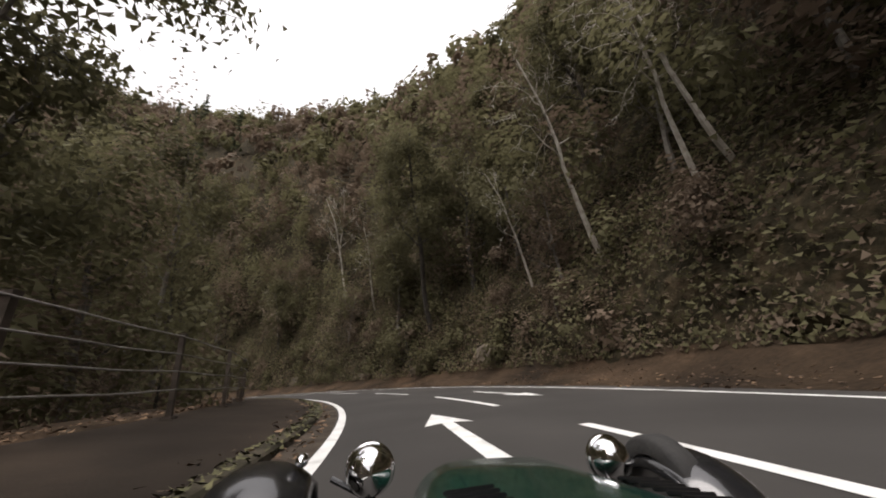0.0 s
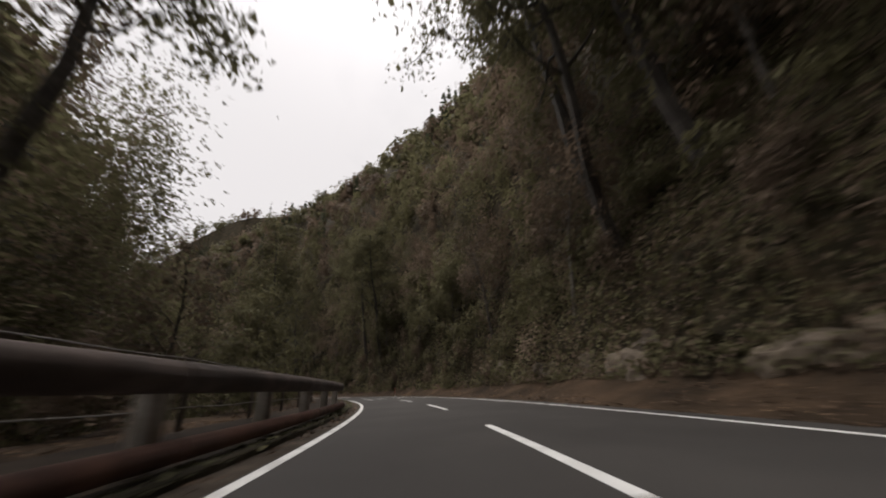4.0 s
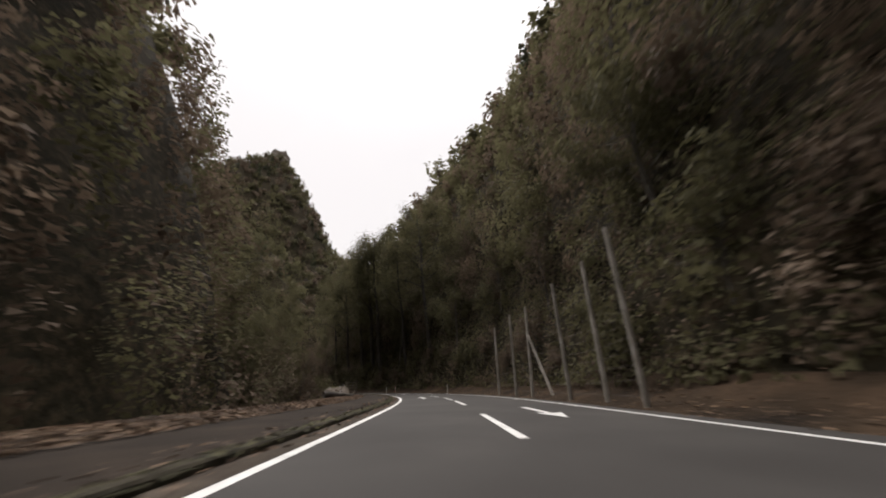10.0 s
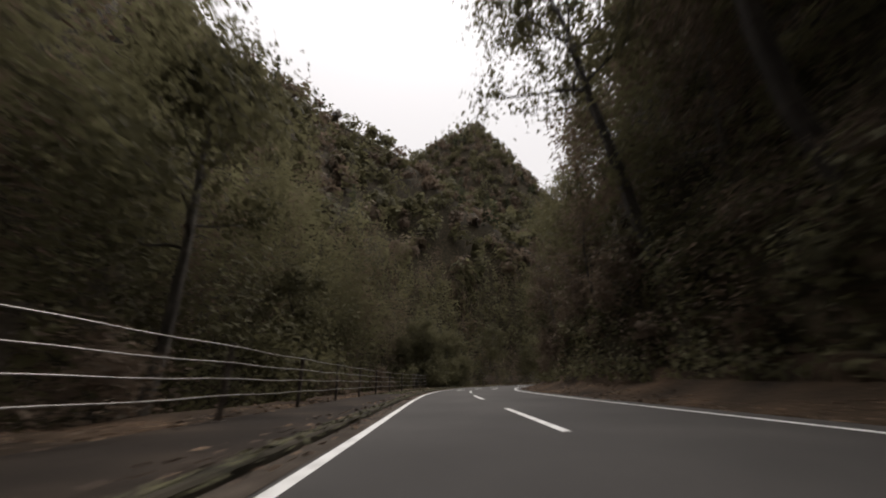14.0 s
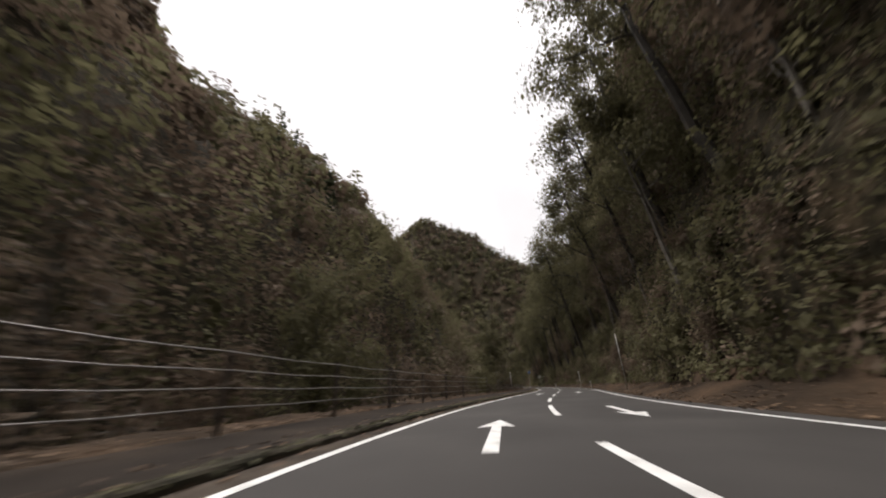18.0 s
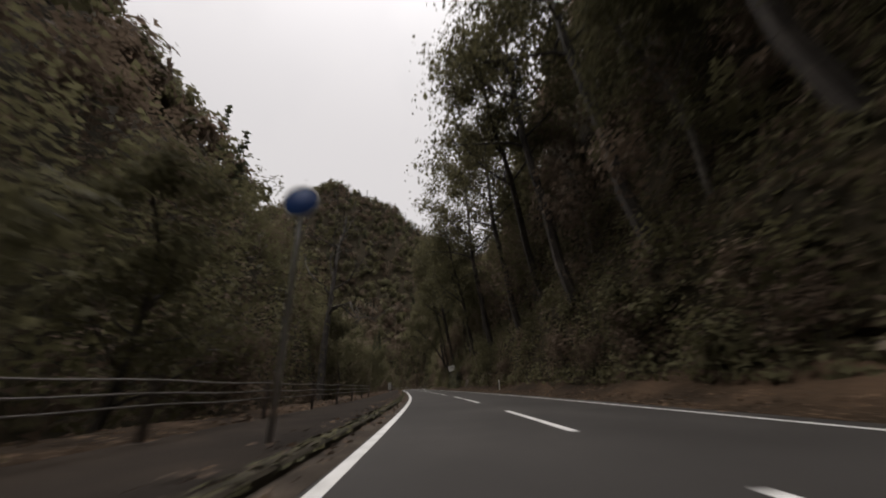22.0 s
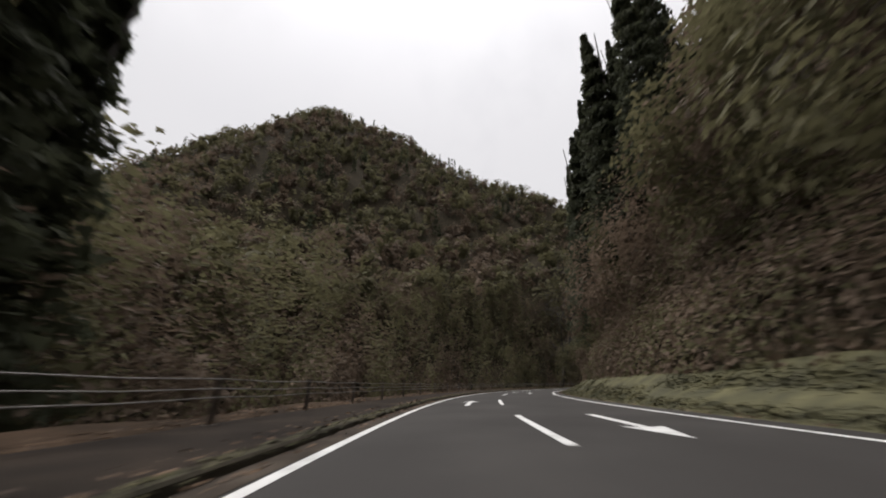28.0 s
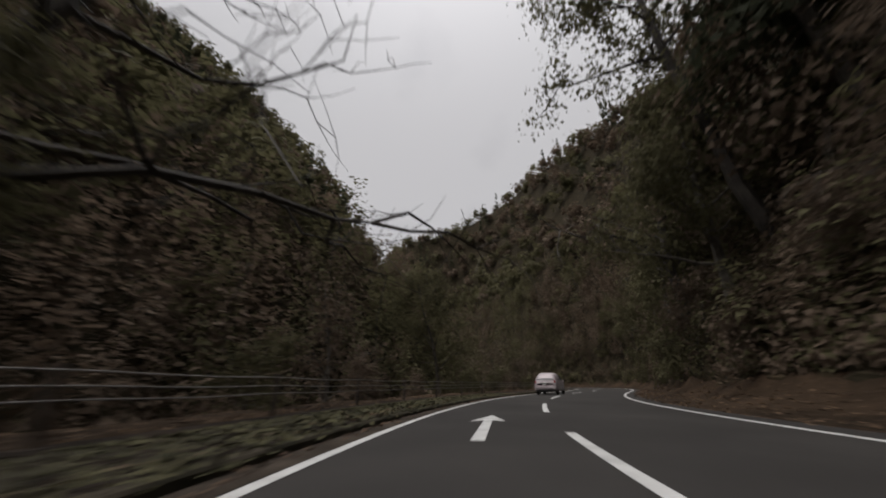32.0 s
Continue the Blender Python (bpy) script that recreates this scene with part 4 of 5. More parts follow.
board = thing("notice_board", "weathered white notice board tilted on the bank", "sign board", m=road_pose(532.05, 7.7, 2.5) @ pose(0, 0, 0, 0, -16, -18))
part("panel", box_mesh("panel", (1.25, 0.05, 0.95), M_WHITE, (0, 0, 1.5), 0.01), board)
for x in (-0.45, 0.45):
    part("leg", box_mesh("leg", (0.07, 0.07, 2.6), M_POST, (x, 0.07, 0.4), 0.008), board)
for z, w in ((1.68, 0.65), (1.48, 0.8)):
    part("faded_bar", box_mesh("faded_bar", (w, 0.006, 0.1), M_CABLE, (0, -0.028, z), 0.002), board)
small = thing("name_plate", "narrow white plate with dark marks on a post", "sign board", m=road_pose(531.4, 8.8, 2.5) @ pose(0, 0, 0, 0, -10, -15))
part("panel", box_mesh("panel", (0.78, 0.04, 0.25), M_WHITE, (0, 0, 1.5), 0.008), small)
part("leg", box_mesh("leg", (0.06, 0.06, 2.2), M_POST, (0, 0.05, 0.55), 0.008), small)
for x in (-0.21, 0.0, 0.21):
    part("dark_bar", box_mesh("dark_bar", (0.12, 0.006, 0.11), M_BLACK, (x, -0.023, 1.5), 0.002), small)
diamond = thing("diamond_sign", "weathered pale diamond-shaped sign on a short post", "road sign", m=road_pose(645, 6.8, ground_z(645, 6.8)))
part("post", lathe("post", [(0, -0.2), (0.03, -0.2), (0.03, 0.72), (0, 0.73)], M_GALV, 10), diamond)
face = part("panel", box_mesh("panel", (0.4, 0.02, 0.4), M_WHITE, (0, 0, 0), 0.006), diamond)
face.matrix_world = road_pose(645, 6.8, ground_z(645, 6.8) + 0.6) @ pose(0, -0.04, 0, 0, 45, 0)

# ---- the rockfall fence of tall posts and wires ----
net = thing("rockfall_fence", "tall stained posts with slanting props and wires", "fence")
rnet = np.random.default_rng(8)
tops = []
for k, s0 in enumerate((220.4, 222.9, 225.8, 231.1, 234.2, 238.5)):
    p = on_road(s0, 6.15 + rnet.uniform(-0.1, 0.1), -0.2)
    q = p + np.array([rnet.uniform(-0.2, 0.2), rnet.uniform(-0.2, 0.2), 5.6 + rnet.uniform(-0.25, 0.3)])
    part("tall_post", quads_mesh("tall_post", tubes([[*p, *q, 0.095, 0.08]], 9), M_CONCRETE), net)
    tops.append((p, q))
    if k == 3:
        a = on_road(s0 - 2.0, 6.6, -0.1)
        b = p + (q - p) * 0.68
        part("prop", quads_mesh("prop", tubes([[*a, *b, 0.085, 0.075]], 8), M_CONCRETE), net)
for f in np.linspace(0.1, 0.94, 13):
    line = [p + (q - p) * f + np.array([0, 0, rnet.uniform(-0.05, 0.05)]) for p, q in tops]
    part("wire", pipe("wire", line, 0.006, M_POST, 4), net)


# ---- rocks, a mossy bank, a fallen log ----
def rock(name, label, s, u, z, size, seed, mat=None, category="rock"):
    r = np.random.default_rng(seed)
    bm = bmesh.new()
    bmesh.ops.create_icosphere(bm, subdivisions=3, radius=1.0)
    off = Vector(r.uniform(-50, 50, 3))
    for v in bm.verts:
        n = noise.noise(v.co * 0.9 + off) * 0.5 + noise.noise(v.co * 2.3 + off) * 0.28 + noise.noise(v.co * 5 + off) * 0.1
        v.co = v.co * (1 + n)
        v.co = Vector((v.co.x * size[0], v.co.y * size[1], v.co.z * size[2]))
    me = bpy.data.meshes.new(name)
    bm.to_mesh(me)
    bm.free()
    me.materials.append(mat or M_ROCK)
    ob = new(name, me)
    ob.matrix_world = road_pose(s, u, z, r.uniform(-25, 25))
    return tagged(ob, label, category, "rocks along the bank")


rr = np.random.default_rng(9)
for s0, s1, n in ((70, 110, 14), (180, 214, 12), (330, 385, 14), (500, 528, 7), (12, 60, 8), (392, 470, 12)):
    for k in range(n):
        s = s0 + (s1 - s0) * (k + rr.uniform(0, 0.9)) / n
        high = rr.uniform(0.6, 2.2)
        u = BANK + 0.5 + high * 0.28
        rock("rock_outcrop", "rough brown rock jutting from the bank", s, u, high * 0.8, (rr.uniform(0.35, 0.8), rr.uniform(0.7, 1.6), rr.uniform(0.5, 1.1)), int(rr.integers(1e6)))
for s, u, z, k in ((351, 8.6, 4, 1), (362, 9.5, 5, 2)):
    rock("cliff_rock", "tall dark rock face beside the road", s, u + 2.6, z, (1.6, 4.2, 5.0), 300 + k, M_FLOOR)
crag = rock("rock_crag", "bare grey rock crag on the mountain top", 400, -300, 0, (10, 13, 22), 91, category="crag")
crag.matrix_world = pose(-364, -308, 246, 0, 0, 40)
rock("boulder", "grey boulder resting on the leafy verge", 246, -7.0, 0.35, (0.9, 1.1, 0.75), 77)
rock("boulder", "grey boulder resting on the leafy verge", 243.5, -6.4, 0.25, (0.5, 0.6, 0.4), 78)
log = thing("fallen_log", "thick fallen log lying on the leafy verge", "log", m=road_pose(241, -6.6, 0.38, 35))
rl = np.random.default_rng(3)
part("stem", pipe("stem", branch(rl, (-1.1, 0, 0), (1, 0, 0), 2.4, 8, 0.05), np.linspace(0.25, 0.18, 9) + rl.uniform(-0.02, 0.02, 9), M_BARK, 12), log)
part("stub", pipe("stub", branch(rl, (0.3, 0, 0.15), (0.4, 0.5, 0.7), 0.8, 3, 0.15), np.linspace(0.08, 0.03, 4), M_BARK, 8), log)

# mossy bank modelled as a wall of rough stones, each laid on its own
M_BANK_STONE = material("mossy_bank_stone", [(0.02, 0.024, 0.011), (0.05, 0.05, 0.026), (0.1, 0.09, 0.055)], 1.6, 0.95, bump=0.8, fine=14, depth=0.03, piece=0.4)
bank_st = np.arange(526, 537, 1.0)
wall = tagged(new("retaining_wall", strip("retaining_wall", bank_st, [(7.15, -0.1), (7.35, 1.5), (7.55, 3.0), (8.0, 3.1), (9.0, 3.6)], M_BANK_STONE)),
              "dark mossy bank below the slope, modelled as rough stones", "wall", kind="structure")
stone_forms = []
for k in range(5):
    rs = np.random.default_rng(400 + k)
    me = box_mesh("stone", (0.16, 0.6, 0.42), M_BANK_STONE, (0, 0, 0), 0.05)
    co = np.array([v.co for v in me.vertices])
    co += rs.normal(size=co.shape) * 0.012
    for v, c in zip(me.vertices, co):
        v.co = c
    stone_forms.append(me)
rs = np.random.default_rng(410)
for row in range(6):
    for k in range(16):
        ob = part("stone", stone_forms[int(rs.integers(5))], wall)
        z = 0.2 + 0.48 * row
        ob.matrix_world = road_pose(526.2 + 0.65 * k + 0.32 * (row % 2), 7.12 + 0.13 * z + rs.uniform(-0.08, 0.05), z + rs.uniform(-0.08, 0.08), rs.uniform(-9, 9)) @ pose(0, 0, 0, rs.uniform(-9, 9), 0, 0) @ Matrix.Diagonal((1, rs.uniform(0.6, 1.1), rs.uniform(0.7, 1.15), 1))


def tufts(name, label, s0, s1, u0, u1, z_of, count, seed, blade=0.09):
    r = np.random.default_rng(seed)
    s, u = r.uniform(s0, s1, count), r.uniform(u0, u1, count)
    u = np.where((u < 0) & (u > -3), u - wider(s), u)
    p = on_road(s, u, np.array([z_of(a, b) for a, b in zip(s, u)]) + 0.02)
    q = leaf_quads(p, blade * r.uniform(0.5, 1.5, count), r, np.tile([0, 0, 1.0], (count, 1)), 0.9)
    return tagged(new(name, quads_mesh(name, q, M_MOSS)), label, "grass", kind="stuff")


tufts("grass", "short dull green grass on the bank", 572, 662, 5.9, 8.3, lambda a, b: float(np.interp(b, [5.8, 6.1, 6.8, 7.6, 8.3], [-0.03, 0.08, 0.3, 0.7, 1.1])), 60000, 1, 0.05)
tufts("moss", "yellow-green moss on the edge of the footway", 136, 163, -3.4, -2.4, lambda a, b: left_z, 14000, 2, 0.045)
tufts("moss", "yellow-green moss on the edge of the footway", 318, 356, -5.6, -3.3, lambda a, b: left_z, 42000, 3, 0.055)
tufts("moss", "dull moss on the edge of the footway", 655, 700, -4.4, -2.4, lambda a, b: left_z, 14000, 4, 0.045)
tufts("moss", "dark moss and grit along the kerb", -15, 720, -2.42, -2.1, lambda a, b: left_z - 0.01 if b < -2.16 - wider(a) else left_z * 0.5, 36000, 6, 0.04)

turf_st = np.arange(571, 664, 1.0)
rise = np.interp(turf_st, [571, 578, 652, 663], [0.1, 1, 1, 0.1])
lumps = wander(turf_st, 21, 2.0) * 0.06
tagged(new("grass_bank", strip("grass_bank", turf_st, [(5.8, -0.03), (6.1 + lumps, 0.08), (6.8, 0.08 + 0.24 * rise + lumps), (7.6, 0.12 + 0.6 * rise - lumps), (8.3, 0.2 + 0.95 * rise), (8.9, 0.3 + 1.1 * rise)], M_MOSS, True)), "low bank of short dull grass", "grass", kind="structure")


def litter(name, s0, s1, u0, u1, z_of, count, seed):
    r = np.random.default_rng(seed)
    s, u = r.uniform(s0, s1, count), r.uniform(u0, u1, count) ** 1.0
    u = np.where((u < 0) & (u > -3), u - wider(s), u)
    p = on_road(s, u, np.array([z_of(a, b) for a, b in zip(s, u)]) + 0.025)
    q = leaf_quads(p, 0.05 * r.uniform(0.6, 1.6, count), r)
    q[:, :, 2] = q[:, :, 2].mean(1, keepdims=True) + (q[:, :, 2] - q[:, :, 2].mean(1, keepdims=True)) * 0.35
    return tagged(new(name, quads_mesh(name, q, M_LITTER_LEAF)), "dry brown fallen leaves", "leaves", kind="stuff")


M_LITTER_LEAF = material("dry_fallen_leaves", [(0.0382, 0.0224, 0.0128), (0.0956, 0.0574, 0.0319), (0.1913, 0.1211, 0.0701)], 0.5, 0.85, bump=0, fine=3, island=0.5)
litter("fallen_leaves", -10, 720, 5.6, 8.1, ground_z, 46000, 1)
litter("fallen_leaves", -10, 720, -6.8, -4.5, lambda a, b: left_z + 0.05 + float(camber(a)), 34000, 2)
litter("fallen_leaves", 198, 264, -7.5, -4.5, ground_z, 46000, 5)
litter("fallen_leaves", -10, 720, -3.0, -2.3, lambda a, b: left_z, 7000, 3)
litter("fallen_leaves", -10, 720, -2.12, -1.85, lambda a, b: 0.0, 7000, 4)


# ---- undergrowth on the foot of the slopes ----
def undergrowth(name, label, mat, s0, s1, u0, u1, count, leaf, seed, lift, clump=40):
    """Low scrub in clumps on the slope beside the road."""
    r = np.random.default_rng(seed)
    cs, cu = r.uniform(s0, s1, count // clump), r.uniform(min(u0, u1), max(u0, u1), count // clump)
    k = r.integers(0, len(cs), count)
    s, u = cs[k] + r.normal(size=count) * 0.55, np.clip(cu[k] + r.normal(size=count) * 0.45, min(u0, u1), max(u0, u1))
    size = r.uniform(0.5, 1.4, len(cs))[k]
    z = np.array([ground_z(a, b) for a, b in zip(s, u)]) + np.abs(r.normal(size=count)) * lift * size
    p = on_road(s, u - np.sign(u0) * 0.12, z)
    base = on_road(cs[k], cu[k] + np.sign(u0) * 0.5, np.array([ground_z(a, b) for a, b in zip(cs, cu)])[k] - 0.3)
    return tagged(new(name, quads_mesh(name, leaf_quads(p, leaf * r.uniform(0.6, 1.4, count), r, p - base), mat)), label, "undergrowth", kind="stuff")


undergrowth("undergrowth", "dry brown scrub on the slope above the road", M_LEAF_BROWN, -15, 740, 8.2, 12, 70000, 0.115, 1, 0.5)
undergrowth("undergrowth", "dark evergreen scrub on the slope above the road", M_LEAF_GREEN, -15, 740, 8.2, 12, 110000, 0.115, 2, 0.55)
undergrowth("undergrowth", "dense dark evergreen scrub covering the slope", M_LEAF_GREEN, -15, 110, 8.0, 13, 78000, 0.085, 12, 0.35, 9)
undergrowth("undergrowth", "dense dry scrub covering the slope", M_LEAF_BROWN, -15, 110, 8.0, 13, 44000, 0.08, 13, 0.35, 9)
undergrowth("undergrowth", "reddish-brown dry scrub hanging on the slope", M_LEAF_BROWN, 566, 690, 8.2, 14, 46000, 0.13, 14, 0.4, 9)
undergrowth("undergrowth", "dark creepers on the foot of the slope", M_LEAF_GREEN, 110, 566, 7.9, 10.5, 60000, 0.13, 15, 0.35, 12)
undergrowth("undergrowth", "dry brown scrub high on the slope", M_LEAF_BROWN, -15, 740, 11.5, 18, 60000, 0.15, 5, 0.55)
undergrowth("undergrowth", "dark evergreen scrub high on the slope", M_LEAF_GREEN, -15, 740, 11.5, 18, 110000, 0.15, 6, 0.6)
undergrowth("undergrowth", "dull green moss and ferns over the mossy bank", M_MOSS, 526, 537, 7.1, 8.2, 9000, 0.085, 9, 1.0, 12)
for s0, s1, inner, count, seed in ((-15, 198, -7.0, 7600, 3), (198, 262, -9.2, 2400, 31), (262, 740, -7.0, 17000, 32)):
    undergrowth("undergrowth", "dry brown scrub beyond the footway", M_LEAF_BROWN, s0, s1, inner, -11.5, count, 0.12, seed, 0.5)
for s, u, k, size in ((341, -8.0, 2, 0.85), (344, -8.6, 0, 0.85), (346.5, -7.8, 2, 0.7), (349, -8.4, 2, 0.8)):
    plant(EVERGREEN[k], s, u, s * 31 % 360, size)
for s, u, k, size in ((533, -13.5, 3, 1.2), (51.5, -12, 1, 1.15), (50.5, -14.5, 3, 1.25), (69, -9.2, 2, 0.9)):
    plant(EVERGREEN[k], s, u, s * 31 % 360, size)
for s, u, k, size in ((4, 12.5, 2, 0.8), (9, 11.2, 0, 0.75), (13, 13.5, 1, 0.8), (18, 11.0, 2, 0.8), (21, 14.0, 3, 0.75), (27, 12.5, 0, 0.8)):
    plant(EVERGREEN[k], s, u, s * 31 % 360, size)
for s, u, size in ((340, -6.4, 1.1), (341.5, -6.2, 1.2), (343, -6.5, 1.2), (344.6, -6.3, 1.1), (346, -6.5, 1.2), (347.6, -6.4, 1.1), (349, -6.7, 1.0)):
    plant(SHRUBS[0], s, u, s * 31 % 360, size)


# ---- the open roadster at the start ----
def paint(name, color, rough=0.18, metal=0.0, coat=0.6):
    m = material(name, [tuple(c * 0.85 for c in color), color, tuple(min(1, c * 1.15) for c in color)], 2.0, rough, metal, bump=0.03, fine=120, depth=0.001)
    b = m.node_tree.nodes["Principled BSDF"]
    b.inputs["Coat Weight"].default_value, b.inputs["Coat Roughness"].default_value = coat, 0.05
    return m


M_GREEN = paint("racing_green_paint", (0.006, 0.03, 0.022))
M_GLOSS = paint("gloss_black_paint", (0.012, 0.012, 0.013))
M_CHROME = paint("polished_chrome", (0.75, 0.75, 0.76), 0.06, 1.0, 0.0)
M_RUBBER = material("tyre_rubber", [(0.012, 0.012, 0.012), (0.022, 0.021, 0.02), (0.035, 0.033, 0.03)], 6.0, 0.85, bump=0.3, fine=60)
M_SILVER = paint("mauve_silver_paint", (0.5, 0.44, 0.45), 0.4, 0.0, 0.25)
M_TAIL = paint("red_lamp_glass", (0.35, 0.02, 0.02), 0.15)
M_GLASS = paint("dark_car_glass", (0.02, 0.022, 0.024), 0.3, 0.0, 0.0)
M_PLATE = material("plate_white", [(0.55, 0.55, 0.52), (0.65, 0.65, 0.62), (0.72, 0.72, 0.7)], 5, 0.5, bump=0.05, fine=50)


def grid_mesh(name, rows_of_points, mat, closed=False):
    n, m = len(rows_of_points), len(rows_of_points[0])
    verts = [tuple(p) for row in rows_of_points for p in row]
    span = m if closed else m - 1
    faces = [(a * m + b, a * m + (b + 1) % m, (a + 1) * m + (b + 1) % m, (a + 1) * m + b) for a in range(n - 1) for b in range(span)]
    return mesh_of(name, verts, faces, mat, True)


def wheel(parent, m, radius=0.3, width=0.16):
    tyre = part("wheel", lathe("wheel", [(radius * 0.66, -width / 2), (radius * 0.92, -width / 2), (radius, -width / 3), (radius, width / 3), (radius * 0.92, width / 2), (radius * 0.66, width / 2)], M_RUBBER, 28, "y"), parent)
    tyre.matrix_world = m
    rim = part("rim", lathe("rim", [(0, -width * 0.3), (radius * 0.3, -width * 0.34), (radius * 0.66, -width * 0.42), (radius * 0.66, width * 0.42), (radius * 0.3, width * 0.34), (0, width * 0.3)], M_GALV, 28, "y"), tyre, "grey metal rim")
    rim.matrix_world = m


lean_m = rows[0][1] @ Matrix.Scale(EYE / 0.85, 4) @ pose(0, 0, 0.85, 90 + TILT, 0, 0).inverted()
roadster = thing("open_roadster", "dark green vintage roadster with chrome headlamps and black wings", "car", m=lean_m @ pose(0.323, 1.367, 0, 0, 0, 12.5))
car_m = roadster.matrix_world.copy()


def car_part(name, me, at=None, label=""):
    ob = part(name, me, roadster, label)
    ob.matrix_world = car_m @ (at or Matrix.Identity(4))
    return ob


hood = []
for y, hw, z in ((0.52, 0.3, 0.46), (0.47, 0.36, 0.525), (0.4, 0.385, 0.548), (0.1, 0.41, 0.558), (-0.3, 0.46, 0.568), (-0.7, 0.5, 0.578), (-0.98, 0.52, 0.582)):
    hood.append([(hw * math.copysign(abs(math.cos(a)) ** 0.55, math.cos(a)), y, 0.2 + (z - 0.2) * math.sin(a) ** 0.5) for a in np.linspace(0, math.pi, 25)])
bonnet = car_part("bonnet", grid_mesh("bonnet", hood, M_GREEN), label="dark green louvred bonnet")
for k in range(11):
    lv = part("louvre", box_mesh("louvre", (0.16, 0.012, 0.012), M_GLOSS, (0, 0, 0), 0.004), bonnet)
    lv.matrix_world = car_m @ pose(0.3, -0.12 - 0.05 * k, 0.565 + 0.0016 * k, 6, 4, 0)
    lv = part("louvre", lv.data, bonnet)
    lv.matrix_world = car_m @ pose(-0.28, -0.12 - 0.05 * k, 0.565 + 0.0016 * k, 6, -4, 0)
car_part("grille", box_mesh("grille", (0.42, 0.06, 0.3), M_CHROME, (0, 0.52, 0.3), 0.05), label="chrome radiator grille")
for side in (-1, 1):
    lamp = car_part("headlamp", lathe("headlamp", [(0.0, -0.1), (0.045, -0.088), (0.075, -0.062), (0.092, -0.02), (0.096, 0.02), (0.09, 0.05), (0.0, 0.065)], M_CHROME, 28, "y"), pose(0.55 * side, 0.37, 0.53), "round chrome headlamp")
    ring = part("rim", lathe("rim", [(0.092, 0.005), (0.1, 0.01), (0.1, 0.035), (0.092, 0.04)], M_CHROME, 28, "y"), lamp)
    ring.matrix_world = car_m @ pose(0.55 * side, 0.37, 0.53)
    car_part("lamp_stalk", lathe("lamp_stalk", [(0.02, -0.3), (0.018, -0.1), (0.03, -0.09), (0.03, -0.07)], M_GLOSS, 12), pose(0.55 * side, 0.37, 0.53))
    arc = []
    for a in np.linspace(math.radians(-8), math.radians(196), 26):
        row = []
        for x in np.linspace(-1, 1, 13):
            rad = 0.32 - 0.08 * abs(x) ** 2.4
            row.append((0.95 * side + x * 0.19, 0.42 + math.cos(a) * rad * (1.35 if math.cos(a) < 0 else 1.0), 0.245 + math.sin(a) * rad))
        for x in np.linspace(1, -1, 7):
            rad = 0.307 - 0.08 * abs(x) ** 2.4
            row.append((0.95 * side + x * 0.183, 0.42 + math.cos(a) * rad * (1.35 if math.cos(a) < 0 else 1.0), 0.245 + math.sin(a) * rad))
        arc.append(row)
    wing = car_part("front_wing", grid_mesh("front_wing", arc, M_GLOSS, True), label="gloss black arched wing")
    side_lamp = part("side_lamp", lathe("side_lamp", [(0, -0.05), (0.018, -0.04), (0.026, -0.01), (0.024, 0.02), (0, 0.028)], M_CHROME, 16, "y"), wing, "small chrome side lamp")
    side_lamp.matrix_world = car_m @ pose((0.95 - 0.13) * side, 0.4, 0.57)
    stay = car_part("wing_stay", quads_mesh("wing_stay", tubes([[0.36 * side, 0.3, 0.36, 0.7 * side, 0.4, 0.5, 0.014, 0.012]], 8), M_GLOSS))
    for y in (0.42, -1.95):
        hub = car_m @ Vector((0.9 * side, y, 0))
        wheel(roadster, pose(hub.x, hub.y, 0.2, 0, 0, math.degrees(math.atan2(car_m[1][0], car_m[0][0]))) @ pose(0, 0, 0, 0, 0, 90), 0.2, 0.11)
tub = [[(0.5, y, 0.16), (0.54, y, 0.3), (0.52, y, 0.545), (0.49, y, 0.555), (0.47, y, 0.3), (-0.47, y, 0.3), (-0.49, y, 0.555), (-0.52, y, 0.545), (-0.54, y, 0.3), (-0.5, y, 0.16)] for y in (-0.99, -1.3, -1.8, -2.1)]
car_part("body_tub", grid_mesh("body_tub", tub, M_GREEN), label="dark green open body")
car_part("tail", box_mesh("tail", (1.02, 0.42, 0.36), M_GREEN, (0, -2.32, 0.36), 0.08))

# ---- the small hatchback on the road ahead ----
hatch = thing("hatchback", "small rounded mauve-silver hatchback with lit red lamps", "car", m=road_pose(702, 0.0, 0.02))
hatch_m = hatch.matrix_world.copy()


def hatch_part(name, me, at=None, label="", parent=None):
    ob = part(name, me, parent or hatch, label)
    ob.matrix_world = hatch_m @ (at or Matrix.Identity(4))
    return ob


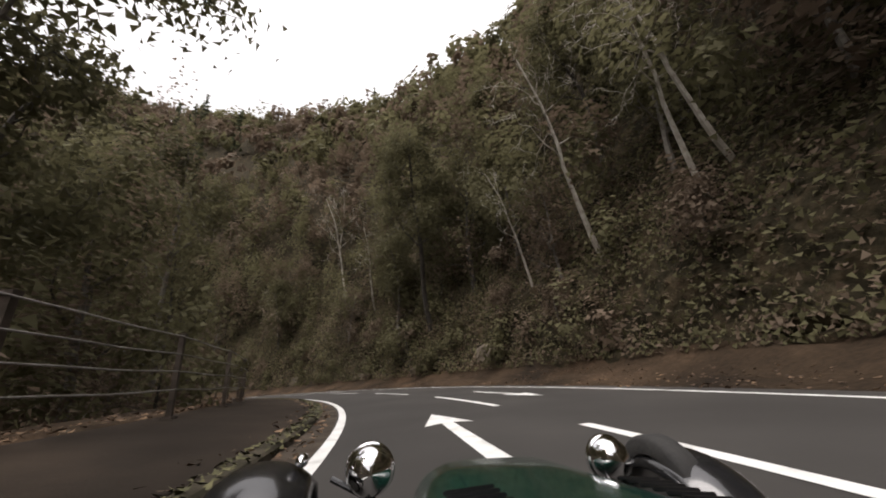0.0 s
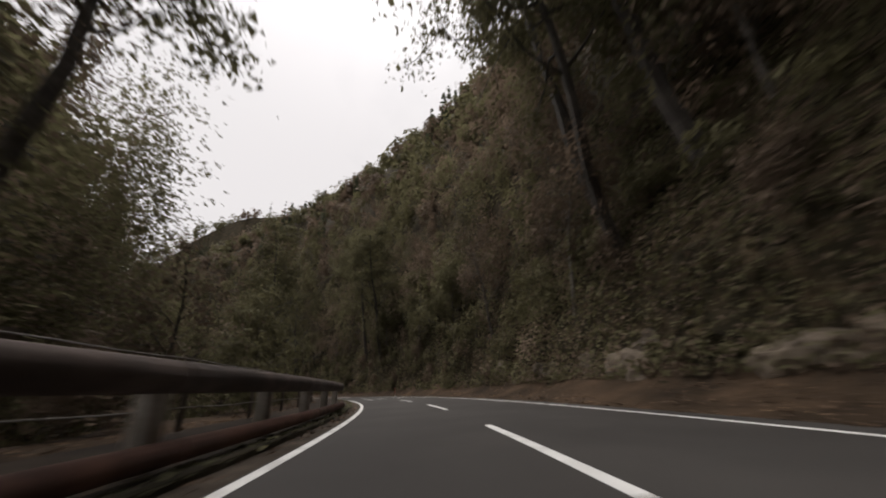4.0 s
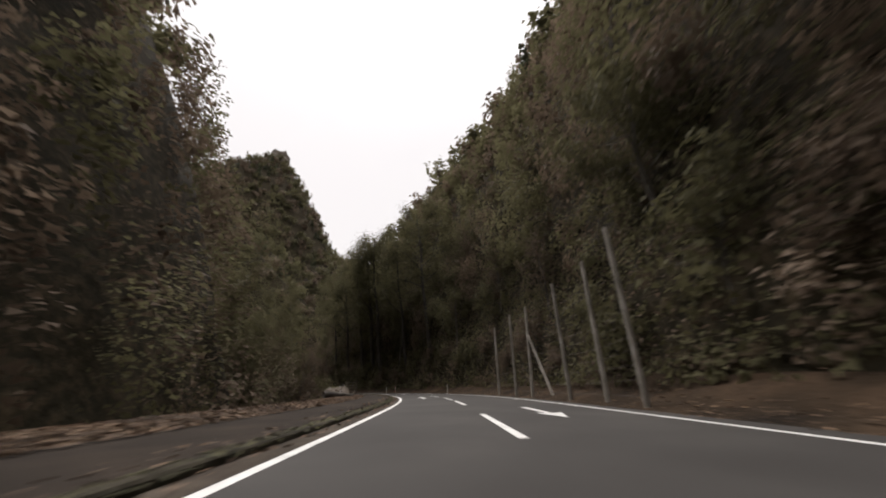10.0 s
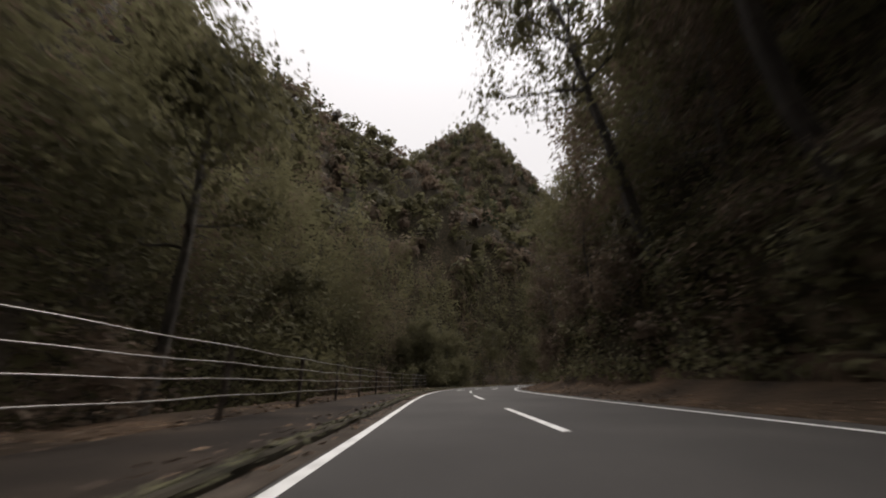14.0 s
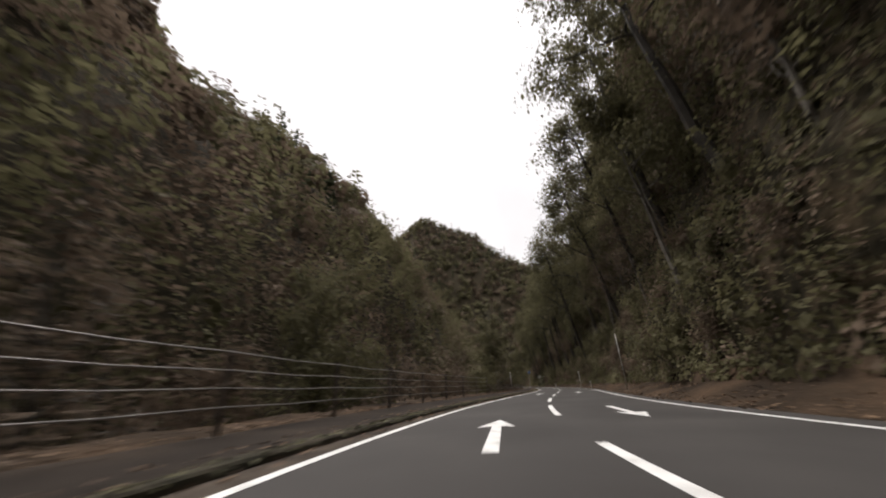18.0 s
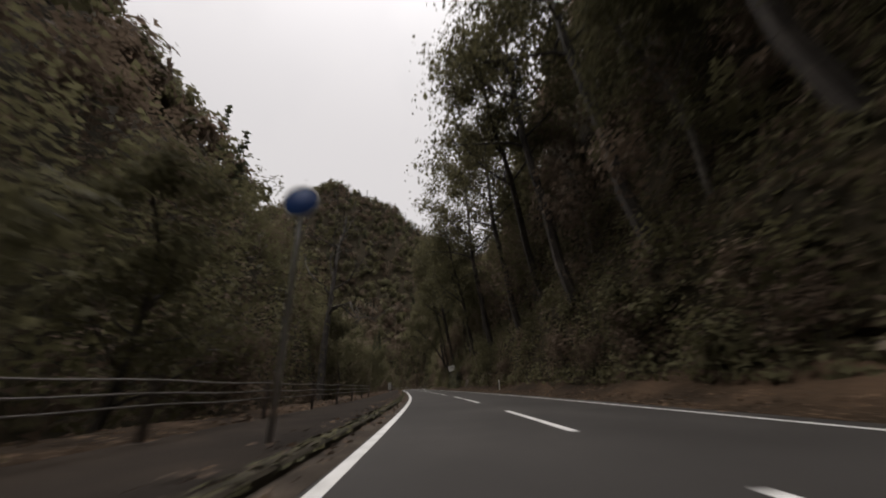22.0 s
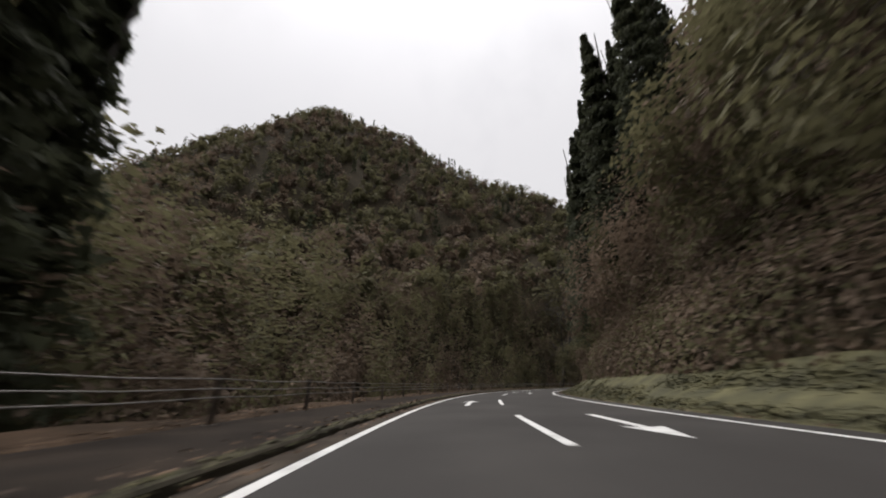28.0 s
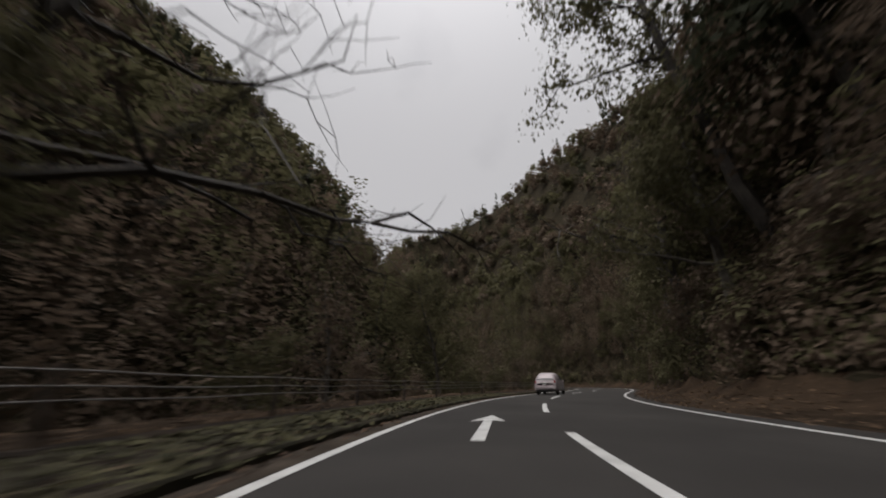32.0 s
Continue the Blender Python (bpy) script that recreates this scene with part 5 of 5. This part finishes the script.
shell = []
for y, hw, belt, top, roof in ((-1.88, 0.6, 0.72, 0.8, 0.5), (-1.84, 0.74, 0.85, 0.98, 0.56), (-1.72, 0.81, 0.93, 1.2, 0.55), (-1.5, 0.83, 0.95, 1.42, 0.54), (-1.05, 0.83, 0.95, 1.52, 0.56), (-0.3, 0.83, 0.95, 1.54, 0.58),
                               (0.35, 0.83, 0.94, 1.46, 0.56), (0.8, 0.83, 0.93, 1.2, 0.58), (1.1, 0.82, 0.92, 1.0, 0.6), (1.5, 0.78, 0.82, 0.88, 0.55), (1.78, 0.66, 0.66, 0.7, 0.45), (1.86, 0.5, 0.5, 0.55, 0.35)):
    half = [(hw * 0.9, y, 0.24), (hw * 0.985, y, 0.42), (hw, y, 0.62 if belt > 0.65 else 0.45), (hw * 0.96, y, belt), (roof + 0.06, y, belt + (top - belt) * 0.72), (roof * 0.9, y, top - 0.03), (roof * 0.5, y, top)]
    shell.append(half + [(-x, yy, z) for x, yy, z in reversed(half)])
hatch_part("body", grid_mesh("body", shell, M_SILVER, True), label="mauve-silver rounded car body")
pane = [[(x * (0.62 - 0.09 * f), -1.86 + 0.33 * f + 0.04 * x * x, 1.02 + 0.36 * f) for x in np.linspace(-1, 1, 9)] for f in np.linspace(0, 1, 5)]
hatch_part("rear_window", grid_mesh("rear_window", pane, M_GLASS), label="dark rear window")
for side in (-1, 1):
    glass = [[(side * (0.79 - 0.19 * f + 0.008), y, 0.98 + 0.38 * f) for f in np.linspace(0, 1, 4)] for y in np.linspace(-1.35, 0.5, 6)]
    hatch_part("side_window", grid_mesh("side_window", glass, M_GLASS), label="dark side window")
    hatch_part("tail_lamp", box_mesh("tail_lamp", (0.15, 0.14, 0.26), M_TAIL, (0.68 * side, -1.82, 0.86), 0.05), label="red tail lamp")
    hatch_part("door_mirror", box_mesh("door_mirror", (0.16, 0.1, 0.12), M_SILVER, (0.92 * side, 0.5, 0.98), 0.04))
    for y in (-1.22, 1.2):
        wheel(hatch, hatch_m @ pose(0.72 * side, y, 0.28, 0, 0, 90), 0.29, 0.17)
hatch_part("bumper", box_mesh("bumper", (1.5, 0.2, 0.3), M_SILVER, (0, -1.86, 0.5), 0.09))
hatch_part("lower_skirt", box_mesh("lower_skirt", (1.4, 0.16, 0.16), M_BLACK, (0, -1.82, 0.29), 0.04))
plate_back = hatch_part("number_plate", box_mesh("number_plate", (0.33, 0.02, 0.165), M_PLATE, (0, -1.93, 0.76), 0.006), label="white number plate with dark bars")
for x, w in ((-0.08, 0.1), (0.07, 0.12)):
    hatch_part("dark_bar", box_mesh("dark_bar", (w, 0.006, 0.07), M_BLACK, (x, -1.943, 0.745), 0.002), parent=plate_back)
